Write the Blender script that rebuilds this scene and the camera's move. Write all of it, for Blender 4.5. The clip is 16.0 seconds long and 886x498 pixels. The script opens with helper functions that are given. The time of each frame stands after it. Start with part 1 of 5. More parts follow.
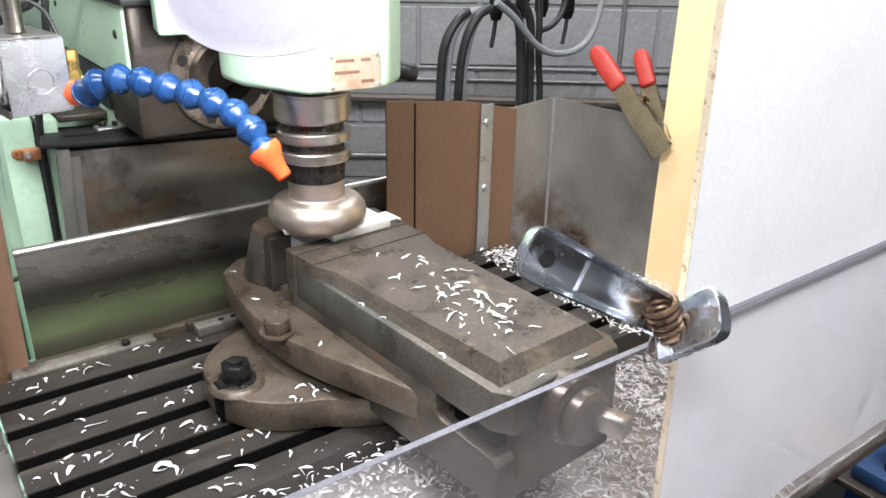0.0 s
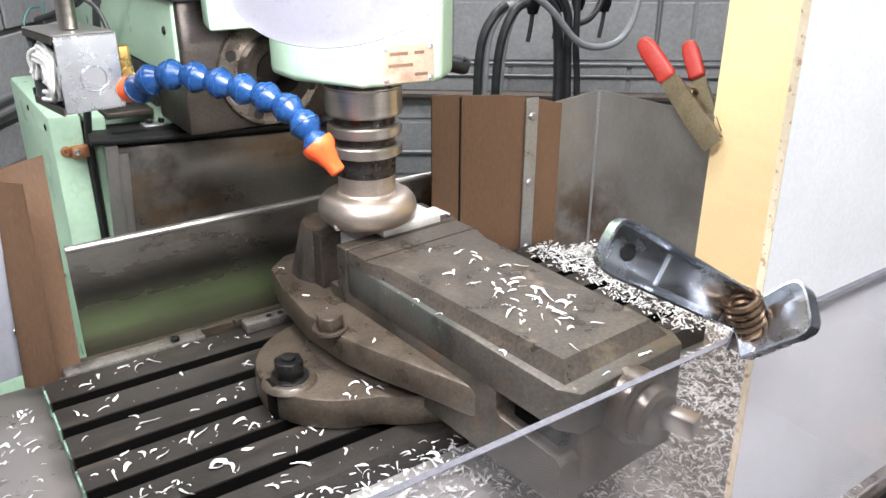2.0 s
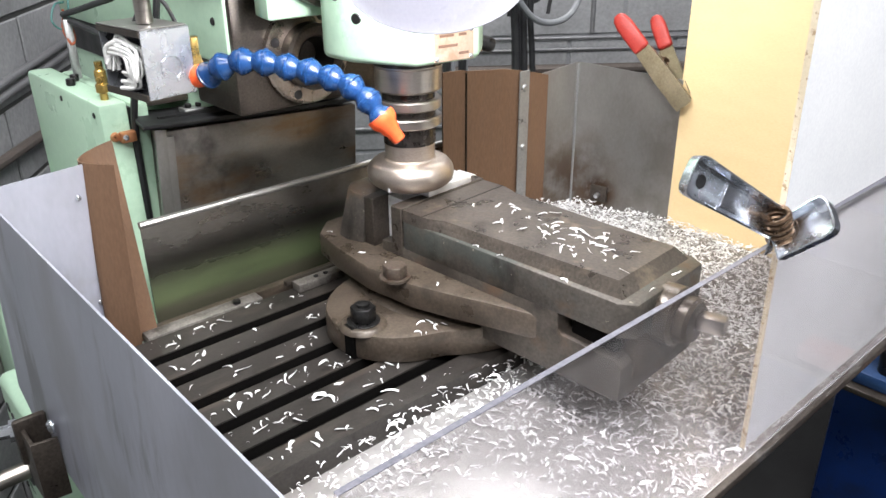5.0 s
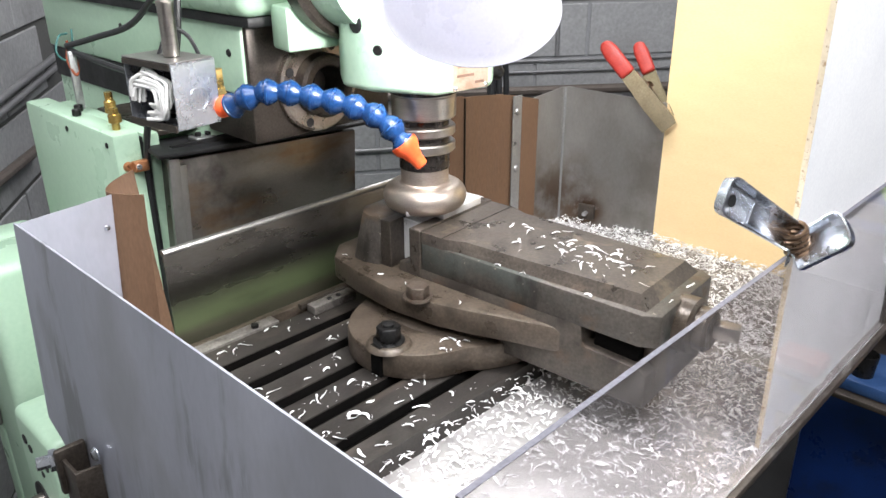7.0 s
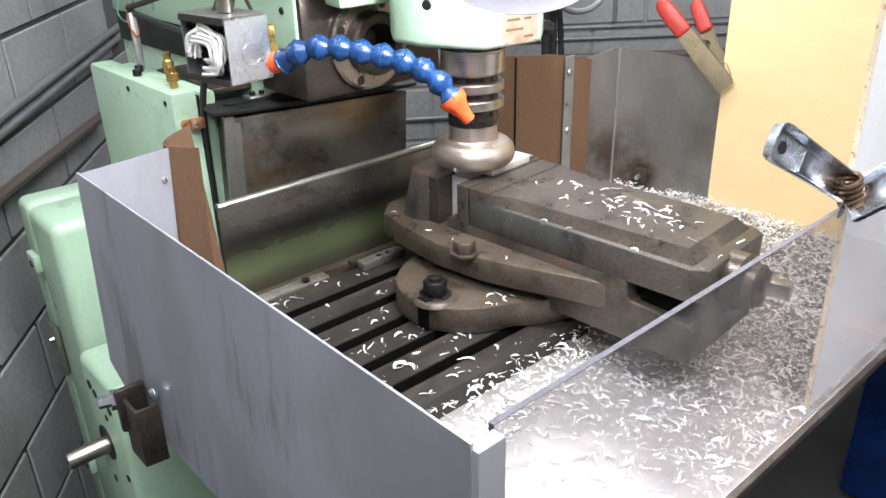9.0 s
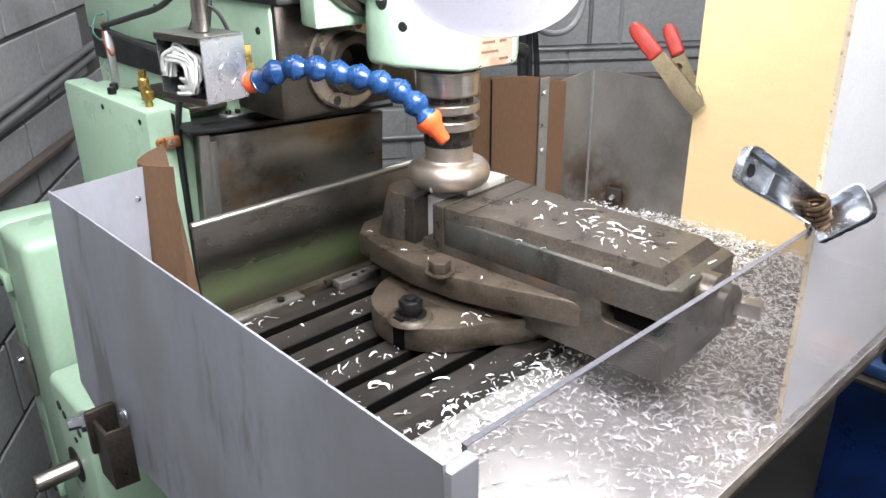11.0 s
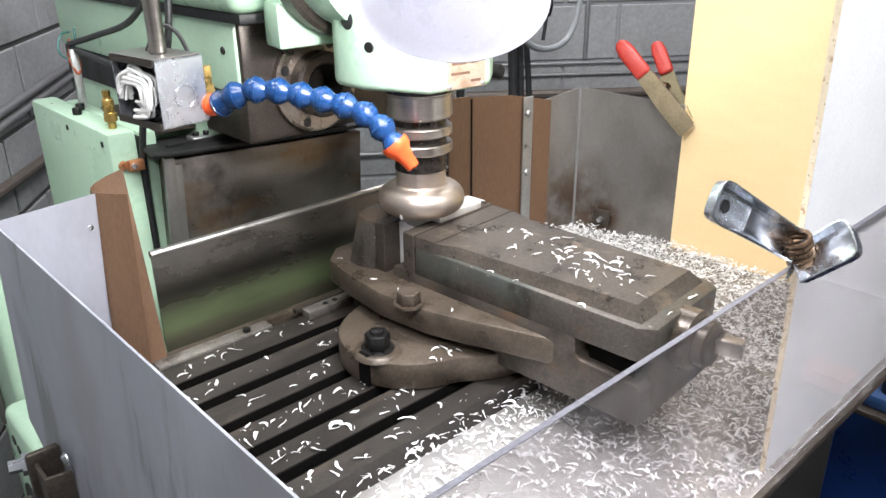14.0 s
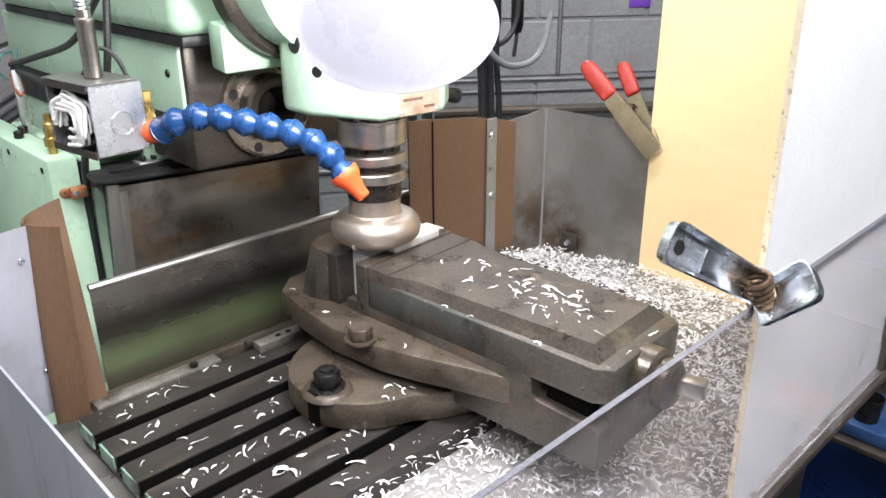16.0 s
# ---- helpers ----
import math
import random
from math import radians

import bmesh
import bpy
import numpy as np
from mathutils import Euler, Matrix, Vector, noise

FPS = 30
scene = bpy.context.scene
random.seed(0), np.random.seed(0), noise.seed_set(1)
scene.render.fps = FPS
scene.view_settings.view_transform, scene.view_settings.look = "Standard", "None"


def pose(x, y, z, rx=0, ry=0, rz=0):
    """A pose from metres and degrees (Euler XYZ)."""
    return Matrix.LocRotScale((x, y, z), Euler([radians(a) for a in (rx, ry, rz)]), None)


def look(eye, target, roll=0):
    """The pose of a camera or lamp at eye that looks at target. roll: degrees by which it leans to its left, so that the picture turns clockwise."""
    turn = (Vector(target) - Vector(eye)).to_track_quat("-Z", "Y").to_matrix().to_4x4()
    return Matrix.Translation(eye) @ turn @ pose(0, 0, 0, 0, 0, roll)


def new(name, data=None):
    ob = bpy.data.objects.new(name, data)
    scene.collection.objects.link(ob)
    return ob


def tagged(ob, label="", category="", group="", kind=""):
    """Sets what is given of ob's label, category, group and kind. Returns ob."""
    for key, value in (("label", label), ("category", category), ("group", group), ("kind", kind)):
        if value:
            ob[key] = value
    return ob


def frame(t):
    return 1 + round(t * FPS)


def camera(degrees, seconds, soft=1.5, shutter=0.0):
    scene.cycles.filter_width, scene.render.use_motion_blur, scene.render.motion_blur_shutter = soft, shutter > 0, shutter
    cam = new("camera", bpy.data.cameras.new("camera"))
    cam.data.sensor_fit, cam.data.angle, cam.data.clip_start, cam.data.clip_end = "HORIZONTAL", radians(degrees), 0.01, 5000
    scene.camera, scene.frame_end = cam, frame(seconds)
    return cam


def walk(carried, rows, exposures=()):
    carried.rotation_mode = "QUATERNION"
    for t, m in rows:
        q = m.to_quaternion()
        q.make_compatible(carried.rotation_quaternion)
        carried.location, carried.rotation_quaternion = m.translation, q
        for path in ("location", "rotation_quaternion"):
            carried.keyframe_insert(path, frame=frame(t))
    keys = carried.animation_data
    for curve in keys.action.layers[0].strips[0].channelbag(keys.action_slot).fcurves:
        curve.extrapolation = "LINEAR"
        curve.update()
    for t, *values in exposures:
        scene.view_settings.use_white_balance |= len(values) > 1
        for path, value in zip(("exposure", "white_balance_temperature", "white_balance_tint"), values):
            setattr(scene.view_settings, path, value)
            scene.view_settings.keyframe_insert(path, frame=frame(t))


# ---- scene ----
cam = camera(59.22, 16.0)
# seconds, eye in metres, turn in degrees
PATH = [
(0, -0.0183, -0.0030, 0.5479, 66.87, -1.01, -36.07),
    (0.5, -0.0306, -0.0190, 0.5451, 67.63, -0.41, -34.77),
    (1, -0.0185, 0.0165, 0.5445, 66.04, -0.39, -35.20),
    (1.5, -0.0306, 0.0156, 0.5356, 66.25, -0.97, -34.93),
    (2, -0.0408, 0.0269, 0.5399, 66.67, -0.17, -34.58),
    (2.5, -0.0544, 0.0296, 0.5440, 65.97, -0.10, -35.07),
    (3, -0.0799, 0.0347, 0.5465, 65.91, 0.09, -35.85),
    (3.5, -0.1164, 0.0304, 0.5528, 65.86, -0.15, -36.53),
    (4, -0.1533, 0.0031, 0.5613, 65.33, -0.01, -36.80),
    (6.5, -0.3901, 0.0510, 0.5831, 65.76, 0.86, -49.41),
    (7, -0.3674, 0.0566, 0.5903, 66.47, 0.22, -45.97),
    (7.5, -0.3551, 0.0473, 0.5882, 66.49, 0.31, -45.07),
    (8, -0.3694, 0.0338, 0.5772, 65.63, 0.71, -43.85),
    (8.5, -0.3744, 0.0346, 0.5657, 64.95, 0.50, -42.58),
    (9, -0.3714, 0.0344, 0.5663, 64.79, 1.36, -41.96),
    (11.5, -0.3707, 0.0309, 0.5695, 66.32, 0.49, -43.59),
    (12, -0.3524, 0.0350, 0.5676, 66.35, 0.57, -42.68),
    (12.5, -0.3302, 0.0346, 0.5687, 66.61, 0.51, -42.53),
    (13, -0.3166, 0.0349, 0.5705, 66.66, 0.44, -42.45),
    (13.5, -0.3099, 0.0341, 0.5734, 67.15, 0.56, -42.43),
    (14, -0.2939, 0.0397, 0.5730, 66.85, 0.63, -42.94),
    (14.5, -0.2778, 0.0468, 0.5752, 66.93, 0.69, -43.34),
    (15, -0.2645, 0.0506, 0.5758, 67.13, 0.46, -43.73),
    (15.5, -0.2509, 0.0517, 0.5795, 67.36, 0.36, -43.88),
    (16, -0.2310, 0.0517, 0.5825, 67.55, 0.32, -44.20),
]
walk(cam, [(t, pose(x, y, z, rx, ry, rz)) for t, x, y, z, rx, ry, rz in PATH])

# ---- light ----
world = bpy.data.worlds.new("workshop")
scene.world = world
world.use_nodes = True
world.node_tree.nodes["Background"].inputs[0].default_value = (0.75, 0.85, 1.0, 1)
world.node_tree.nodes["Background"].inputs[1].default_value = 0.05
scene.view_settings.exposure = 0.0


def area(name, size, size_y, watts, colour, m):
    data = bpy.data.lights.new(name, "AREA")
    data.shape, data.size, data.size_y, data.energy, data.color = "RECTANGLE", size, size_y, watts, colour
    ob = new(name, data)
    ob.matrix_world = m
    return ob


# unseen lights under the ceiling, assumed fluorescent, added to brighten panel, boards and machine
area("unseen_ceiling_light", 1.5, 0.3, 62, (0.975, 0.972, 1.0), look((-1.0, -0.35, 1.98), (-0.6, 0.2, 0.0)))
area("unseen_ceiling_light", 1.5, 0.3, 66, (0.975, 0.972, 1.0), look((0.45, -0.55, 1.98), (0.5, -0.2, 0.0)))
area("unseen_ceiling_light", 1.5, 0.3, 40, (0.975, 0.972, 1.0), look((-0.15, 1.0, 1.98), (0.1, 1.15, 0.0)))
# back right, in the direction the tray's glare points to
area("unseen_ceiling_light", 1.3, 0.5, 34, (0.975, 0.972, 1.0), look((1.65, 1.60, 1.98), (1.3, 1.2, 0.0)))

# bulb of the work lamp on the milling head
LAMP = Vector((0.285, 0.645, 0.498))
LAMP_WAY = Vector((0.38, 0.41, -0.83)).normalized()
bulb = bpy.data.lights.new("work_lamp_bulb", "POINT")
bulb.energy, bulb.color, bulb.shadow_soft_size = 8.0, (1.0, 0.98, 0.95), 0.025
bulb_ob = new("work_lamp_bulb", bulb)
bulb_ob.location = LAMP - 0.03 * LAMP_WAY


# ---- materials ----
def mat(name, c1, c2, rough=0.5, metal=0.0, scale=40.0, stretch=(1, 1, 1), bump=0.1, fine=300.0, rough_var=0.15, big=0.5, island=0.0, spec=0.5):
    """Two-scale noise between two colours, with roughness variation and a fine bump, in object space metres."""
    m = bpy.data.materials.new(name)
    m.use_nodes = True
    nt = m.node_tree
    n, l = nt.nodes, nt.links
    b = n["Principled BSDF"]
    tc = n.new("ShaderNodeTexCoord")
    mp = n.new("ShaderNodeMapping")
    mp.inputs["Scale"].default_value = stretch
    l.new(tc.outputs["Object"], mp.inputs["Vector"])
    a = n.new("ShaderNodeTexNoise")
    a.inputs["Scale"].default_value, a.inputs["Detail"].default_value, a.inputs["Roughness"].default_value = scale, 6, 0.62
    f = n.new("ShaderNodeTexNoise")
    f.inputs["Scale"].default_value, f.inputs["Detail"].default_value = fine, 4
    l.new(mp.outputs[0], a.inputs["Vector"])
    l.new(mp.outputs[0], f.inputs["Vector"])
    mix = n.new("ShaderNodeMath")
    mix.operation = "MULTIPLY_ADD"
    l.new(f.outputs["Fac"], mix.inputs[0])
    mix.inputs[1].default_value = 1 - big
    half = n.new("ShaderNodeMath")
    half.operation = "MULTIPLY"
    l.new(a.outputs["Fac"], half.inputs[0])
    half.inputs[1].default_value = big
    l.new(half.outputs[0], mix.inputs[2])
    ramp = n.new("ShaderNodeValToRGB")
    ramp.color_ramp.elements[0].position, ramp.color_ramp.elements[1].position = 0.36, 0.64
    ramp.color_ramp.elements[0].color, ramp.color_ramp.elements[1].color = (*c1, 1), (*c2, 1)
    l.new(mix.outputs[0], ramp.inputs[0])
    out = ramp.outputs[0]
    if island:
        info = n.new("ShaderNodeNewGeometry")
        hsv = n.new("ShaderNodeHueSaturation")
        mr = n.new("ShaderNodeMapRange")
        mr.inputs["To Min"].default_value, mr.inputs["To Max"].default_value = 1 - island, 1 + island
        l.new(info.outputs["Random Per Island"], mr.inputs["Value"])
        l.new(mr.outputs[0], hsv.inputs["Value"])
        l.new(out, hsv.inputs["Color"])
        out = hsv.outputs[0]
    l.new(out, b.inputs["Base Color"])
    rr = n.new("ShaderNodeMapRange")
    rr.inputs["From Min"].default_value, rr.inputs["From Max"].default_value = 0.3, 0.7
    rr.inputs["To Min"].default_value, rr.inputs["To Max"].default_value = max(0.03, rough - rough_var), min(1, rough + rough_var)
    l.new(a.outputs["Fac"], rr.inputs["Value"])
    l.new(rr.outputs[0], b.inputs["Roughness"])
    b.inputs["Metallic"].default_value = metal
    b.inputs["Specular IOR Level"].default_value = spec
    if bump:
        bp = n.new("ShaderNodeBump")
        bp.inputs["Strength"].default_value, bp.inputs["Distance"].default_value = bump, 0.002
        l.new(mix.outputs[0], bp.inputs["Height"])
        l.new(bp.outputs[0], b.inputs["Normal"])
    return m


def blotch(m, colour, scale, low, high, amount=1.0, stretch=(1, 1, 1), rough=None, axis=None, span=None, seed=0.0, centre=None, radius=(0.02, 0.05), metal=None):
    """Adds blotches of another colour over a material made by mat(); axis and span keep them to a band of object space."""
    nt = m.node_tree
    n, l = nt.nodes, nt.links
    b = n["Principled BSDF"]
    old = b.inputs["Base Color"].links[0].from_socket
    tc = n.new("ShaderNodeTexCoord")
    mp = n.new("ShaderNodeMapping")
    mp.inputs["Scale"].default_value = stretch
    mp.inputs["Location"].default_value = (seed, seed * 0.7, seed * 1.3)
    l.new(tc.outputs["Object"], mp.inputs["Vector"])
    a = n.new("ShaderNodeTexNoise")
    a.inputs["Scale"].default_value, a.inputs["Detail"].default_value, a.inputs["Roughness"].default_value = scale, 5, 0.6
    l.new(mp.outputs[0], a.inputs["Vector"])
    mr = n.new("ShaderNodeMapRange")
    mr.interpolation_type = "SMOOTHSTEP"
    mr.inputs["From Min"].default_value, mr.inputs["From Max"].default_value, mr.inputs["To Max"].default_value = low, high, amount
    l.new(a.outputs["Fac"], mr.inputs["Value"])
    fac = mr.outputs[0]
    if axis is not None:
        sep = n.new("ShaderNodeSeparateXYZ")
        l.new(tc.outputs["Object"], sep.inputs[0])
        band = n.new("ShaderNodeMapRange")
        band.interpolation_type = "SMOOTHSTEP"
        band.inputs["From Min"].default_value, band.inputs["From Max"].default_value = span
        l.new(sep.outputs[axis], band.inputs["Value"])
        mul = n.new("ShaderNodeMath")
        mul.operation = "MULTIPLY"
        l.new(fac, mul.inputs[0])
        l.new(band.outputs[0], mul.inputs[1])
        fac = mul.outputs[0]
    if centre is not None:
        far = n.new("ShaderNodeVectorMath")
        far.operation = "DISTANCE"
        l.new(tc.outputs["Object"], far.inputs[0])
        far.inputs[1].default_value = centre
        spot = n.new("ShaderNodeMapRange")
        spot.interpolation_type = "SMOOTHSTEP"
        spot.inputs["From Min"].default_value, spot.inputs["From Max"].default_value = radius
        spot.inputs["To Min"].default_value, spot.inputs["To Max"].default_value = 1, 0
        l.new(far.outputs["Value"], spot.inputs["Value"])
        mul = n.new("ShaderNodeMath")
        mul.operation = "MULTIPLY"
        l.new(fac, mul.inputs[0])
        l.new(spot.outputs[0], mul.inputs[1])
        fac = mul.outputs[0]
    mix = n.new("ShaderNodeMix")
    mix.data_type = "RGBA"
    l.new(fac, mix.inputs["Factor"])
    l.new(old, mix.inputs["A"])
    mix.inputs["B"].default_value = (*colour, 1)
    l.new(mix.outputs["Result"], b.inputs["Base Color"])
    if rough is not None:
        ro = b.inputs["Roughness"].links[0].from_socket
        mx = n.new("ShaderNodeMix")
        l.new(fac, mx.inputs["Factor"])
        l.new(ro, mx.inputs["A"])
        mx.inputs["B"].default_value = rough
        l.new(mx.outputs["Result"], b.inputs["Roughness"])
    if metal is not None:
        mm = n.new("ShaderNodeMix")
        l.new(fac, mm.inputs["Factor"])
        mm.inputs["A"].default_value, mm.inputs["B"].default_value = b.inputs["Metallic"].default_value, metal
        l.new(mm.outputs["Result"], b.inputs["Metallic"])
    return m


def glass(name, colour, rough, trans=1.0):
    m = bpy.data.materials.new(name)
    m.use_nodes = True
    nt = m.node_tree
    b = nt.nodes["Principled BSDF"]
    b.inputs["Base Color"].default_value = (*colour, 1)
    b.inputs["Roughness"].default_value = rough
    b.inputs["Transmission Weight"].default_value = trans
    b.inputs["IOR"].default_value = 1.15
    return m


M = {}
M["table"] = blotch(mat("oily_cast_iron", (0.019, 0.0165, 0.015), (0.042, 0.037, 0.033), 0.42, 0.25, 14, (1, 2.5, 1), 0.08), (0.078, 0.064, 0.053), 11, 0.5, 0.70, 0.75, (0.6, 2, 1), 0.32)
# near black: grime plus the shade inside slots and gaps, put into the colour
M["slot"] = mat("slot_grime_and_shade", (0.0015, 0.0013, 0.0012), (0.004, 0.0035, 0.003), 0.95, 0.0, 30, spec=0.1)
M["edge_green"] = blotch(mat("chipped_green_paint", (0.16, 0.27, 0.20), (0.26, 0.38, 0.30), 0.5, 0, 60), (0.05, 0.045, 0.04), 45, 0.5, 0.62, 0.9)
M["vise"] = blotch(blotch(mat("worn_vise_iron", (0.046, 0.040, 0.034), (0.098, 0.087, 0.074), 0.42, 0.35, 22, (1, 1, 1), 0.22, 220), (0.105, 0.068, 0.040), 13, 0.52, 0.66, 0.7, rough=0.6), (0.060, 0.074, 0.068), 8, 0.50, 0.64, 0.6, seed=3.1)
blotch(M["vise"], (0.022, 0.019, 0.017), 20, 0.55, 0.68, 0.8, (1, 1, 0.45), seed=9.4)
blotch(M["vise"], (0.30, 0.27, 0.22), 130, 0.66, 0.72, 0.8, seed=4.4)
M["vise_top"] = blotch(blotch(mat("worn_vise_top", (0.045, 0.038, 0.032), (0.105, 0.088, 0.072), 0.36, 0.4, 26, (1, 1, 1), 0.12, 260), (0.24, 0.19, 0.135), 14, 0.57, 0.70, 0.7, seed=7.0), (0.055, 0.045, 0.038), 30, 0.58, 0.74, 0.7, seed=1.3)
M["base"] = blotch(mat("oily_brown_iron", (0.052, 0.040, 0.030), (0.108, 0.085, 0.064), 0.36, 0.3, 20, (1, 1, 1), 0.2, 240), (0.040, 0.032, 0.025), 14, 0.5, 0.7, 0.8, rough=0.30)
M["body"] = blotch(blotch(mat("oily_vise_body", (0.046, 0.039, 0.032), (0.092, 0.078, 0.064), 0.42, 0.3, 20, (1, 1, 1), 0.2, 230), (0.11, 0.062, 0.034), 12, 0.54, 0.68, 0.7, rough=0.6), (0.025, 0.021, 0.018), 10, 0.5, 0.64, 0.8, seed=5.5)
M["blackbolt"] = mat("black_oxide", (0.012, 0.012, 0.013), (0.03, 0.029, 0.028), 0.35, 0.6, 80)
M["bolt"] = blotch(mat("rusty_bolt", (0.07, 0.054, 0.042), (0.14, 0.112, 0.09), 0.45, 0.6, 60), (0.09, 0.045, 0.022), 50, 0.5, 0.7, 0.6)
M["lip"] = blotch(mat("scraped_tray_lip", (0.045, 0.036, 0.03), (0.10, 0.085, 0.072), 0.5, 0.4, 40), (0.24, 0.23, 0.22), 30, 0.55, 0.68, 0.7, (0.3, 1, 1))
M["alu"] = mat("milled_aluminium", (0.78, 0.78, 0.78), (0.90, 0.90, 0.90), 0.38, 0.45, 40, (1, 8, 1), 0.12, 500)
M["chip"] = mat("aluminium_chip", (0.82, 0.82, 0.82), (0.94, 0.94, 0.94), 0.4, 0.3, 120, bump=0.0, island=0.22)
M["panel"] = blotch(blotch(mat("blued_sheet_steel", (0.37, 0.385, 0.445), (0.47, 0.485, 0.55), 0.36, 0.35, 7, (1, 1, 0.35), 0.02, 200, 0.1, 0.8), (0.24, 0.24, 0.25), 9, 0.54, 0.70, 0.5, (1, 1.6, 0.35)), (0.22, 0.17, 0.12), 5, 0.66, 0.8, 0.5, seed=5)
blotch(M["panel"], (0.31, 0.31, 0.325), 2.6, 0.48, 0.64, 0.6, (1, 1.5, 0.8), seed=8.0, rough=0.42)
blotch(M["panel"], (0.17, 0.165, 0.165), 6, 0.58, 0.68, 0.6, (1, 2.4, 0.5), seed=12.0)
M["back"] = blotch(mat("stainless_sheet", (0.24, 0.225, 0.205), (0.36, 0.34, 0.31), 0.27, 0.9, 9, (0.35, 1, 1), 0.02, 260, 0.1, 0.8), (0.13, 0.115, 0.10), 8, 0.5, 0.72, 0.7)
M["traysteel"] = blotch(mat("tray_steel", (0.46, 0.445, 0.435), (0.61, 0.595, 0.585), 0.34, 0.5, 12, (1, 1, 1), 0.04, 220, 0.10, 0.7), (0.26, 0.16, 0.09), 5, 0.6, 0.78, 0.6)
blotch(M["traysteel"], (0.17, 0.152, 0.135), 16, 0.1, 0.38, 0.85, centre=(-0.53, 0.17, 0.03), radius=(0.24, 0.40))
# brown-grey right and middle; the pale base left in front paints in the glare
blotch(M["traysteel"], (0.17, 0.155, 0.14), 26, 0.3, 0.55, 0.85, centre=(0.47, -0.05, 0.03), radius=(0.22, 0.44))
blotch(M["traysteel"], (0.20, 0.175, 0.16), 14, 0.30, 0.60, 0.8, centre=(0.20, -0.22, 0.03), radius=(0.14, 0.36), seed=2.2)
M["greypanel"] = blotch(mat("dull_sheet_steel", (0.23, 0.22, 0.21), (0.33, 0.32, 0.305), 0.36, 0.7, 7, (1, 1, 0.6), 0.03, 200, 0.12, 0.8), (0.16, 0.14, 0.12), 6, 0.52, 0.72, 0.6)
blotch(M["greypanel"], (0.075, 0.04, 0.02), 60, 0.25, 0.5, 0.9, centre=(0.511, 0.222, 0.064), radius=(0.02, 0.052))
M["wayskin"] = blotch(blotch(mat("greasy_way_cover", (0.17, 0.155, 0.14), (0.27, 0.25, 0.225), 0.34, 0.75, 5, (1, 1, 1.6), 0.03, 180, 0.12, 0.8), (0.20, 0.12, 0.055), 7, 0.46, 0.66, 0.75, (0.7, 1, 1.8), seed=2.0), (0.05, 0.042, 0.035), 9, 0.5, 0.7, 0.8, (1.2, 1, 1), seed=6.0)
blotch(M["greypanel"], (0.11, 0.065, 0.035), 20, 0.3, 0.6, 0.8, centre=(0.48, 0.285, 0.07), radius=(0.02, 0.17))
M["card"] = mat("brown_card", (0.100, 0.053, 0.027), (0.138, 0.077, 0.042), 0.75, 0, 30, (1, 1, 0.3), 0.05)
M["zinc"] = mat("zinc_strip", (0.29, 0.295, 0.295), (0.40, 0.405, 0.405), 0.4, 0.7, 40)
M["ledge"] = blotch(mat("dirty_bare_steel", (0.16, 0.145, 0.13), (0.30, 0.28, 0.26), 0.45, 0.6, 30), (0.06, 0.045, 0.035), 22, 0.48, 0.66, 0.85)
M["ply"] = blotch(mat("yellow_board", (0.80, 0.60, 0.32), (0.86, 0.67, 0.38), 0.6, 0, 8, (1, 1, 4), 0.03, 160), (0.66, 0.44, 0.19), 26, 0.66, 0.78, 0.5, (1, 0.4, 2.5))
M["plyedge"] = blotch(mat("raw_board_edge", (0.66, 0.56, 0.40), (0.76, 0.66, 0.50), 0.8, 0, 90, bump=0.4), (0.3, 0.17, 0.07), 160, 0.55, 0.65, 0.8)
M["white"] = blotch(mat("white_laminate", (0.74, 0.75, 0.77), (0.82, 0.83, 0.84), 0.62, 0, 9, bump=0.02, spec=0.2), (0.42, 0.43, 0.45), 11, 0.62, 0.8, 0.6, (1, 1, 0.4))
M["plexi"] = glass("scratched_acrylic", (0.63, 0.615, 0.63), 0.0)
pn = M["plexi"].node_tree
film = pn.nodes.new("ShaderNodeBsdfDiffuse")
film.inputs["Color"].default_value = (0.62, 0.60, 0.60, 1)
tcp = pn.nodes.new("ShaderNodeTexCoord")
smear = pn.nodes.new("ShaderNodeTexNoise")
smear.inputs["Scale"].default_value, smear.inputs["Detail"].default_value, smear.inputs["Roughness"].default_value = 9, 6, 0.65
pn.links.new(tcp.outputs["Object"], smear.inputs["Vector"])
amount = pn.nodes.new("ShaderNodeMapRange")
amount.inputs["From Min"].default_value, amount.inputs["From Max"].default_value = 0.35, 0.7
amount.inputs["To Min"].default_value, amount.inputs["To Max"].default_value = 0.02, 0.09
pn.links.new(smear.outputs["Fac"], amount.inputs["Value"])
dusty = pn.nodes.new("ShaderNodeMixShader")
pn.links.new(amount.outputs[0], dusty.inputs[0])
pn.links.new(pn.nodes["Principled BSDF"].outputs[0], dusty.inputs[1])
pn.links.new(film.outputs[0], dusty.inputs[2])
pn.links.new(dusty.outputs[0], pn.nodes["Material Output"].inputs["Surface"])
M["plexi_edge"] = mat("sawn_acrylic_edge", (0.09, 0.09, 0.11), (0.17, 0.165, 0.195), 0.55, 0, 200)
M["green"] = blotch(mat("machine_green_paint", (0.40, 0.58, 0.43), (0.46, 0.64, 0.48), 0.32, 0, 10, bump=0.05, fine=120, rough_var=0.08), (0.30, 0.42, 0.31), 12, 0.62, 0.82, 0.5)
M["darkiron"] = blotch(mat("dark_oily_iron", (0.035, 0.029, 0.024), (0.085, 0.07, 0.058), 0.4, 0.5, 18), (0.13, 0.10, 0.075), 12, 0.58, 0.75, 0.6)
M["nose"] = mat("ground_spindle_steel", (0.30, 0.25, 0.21), (0.44, 0.38, 0.33), 0.3, 0.85, 22)
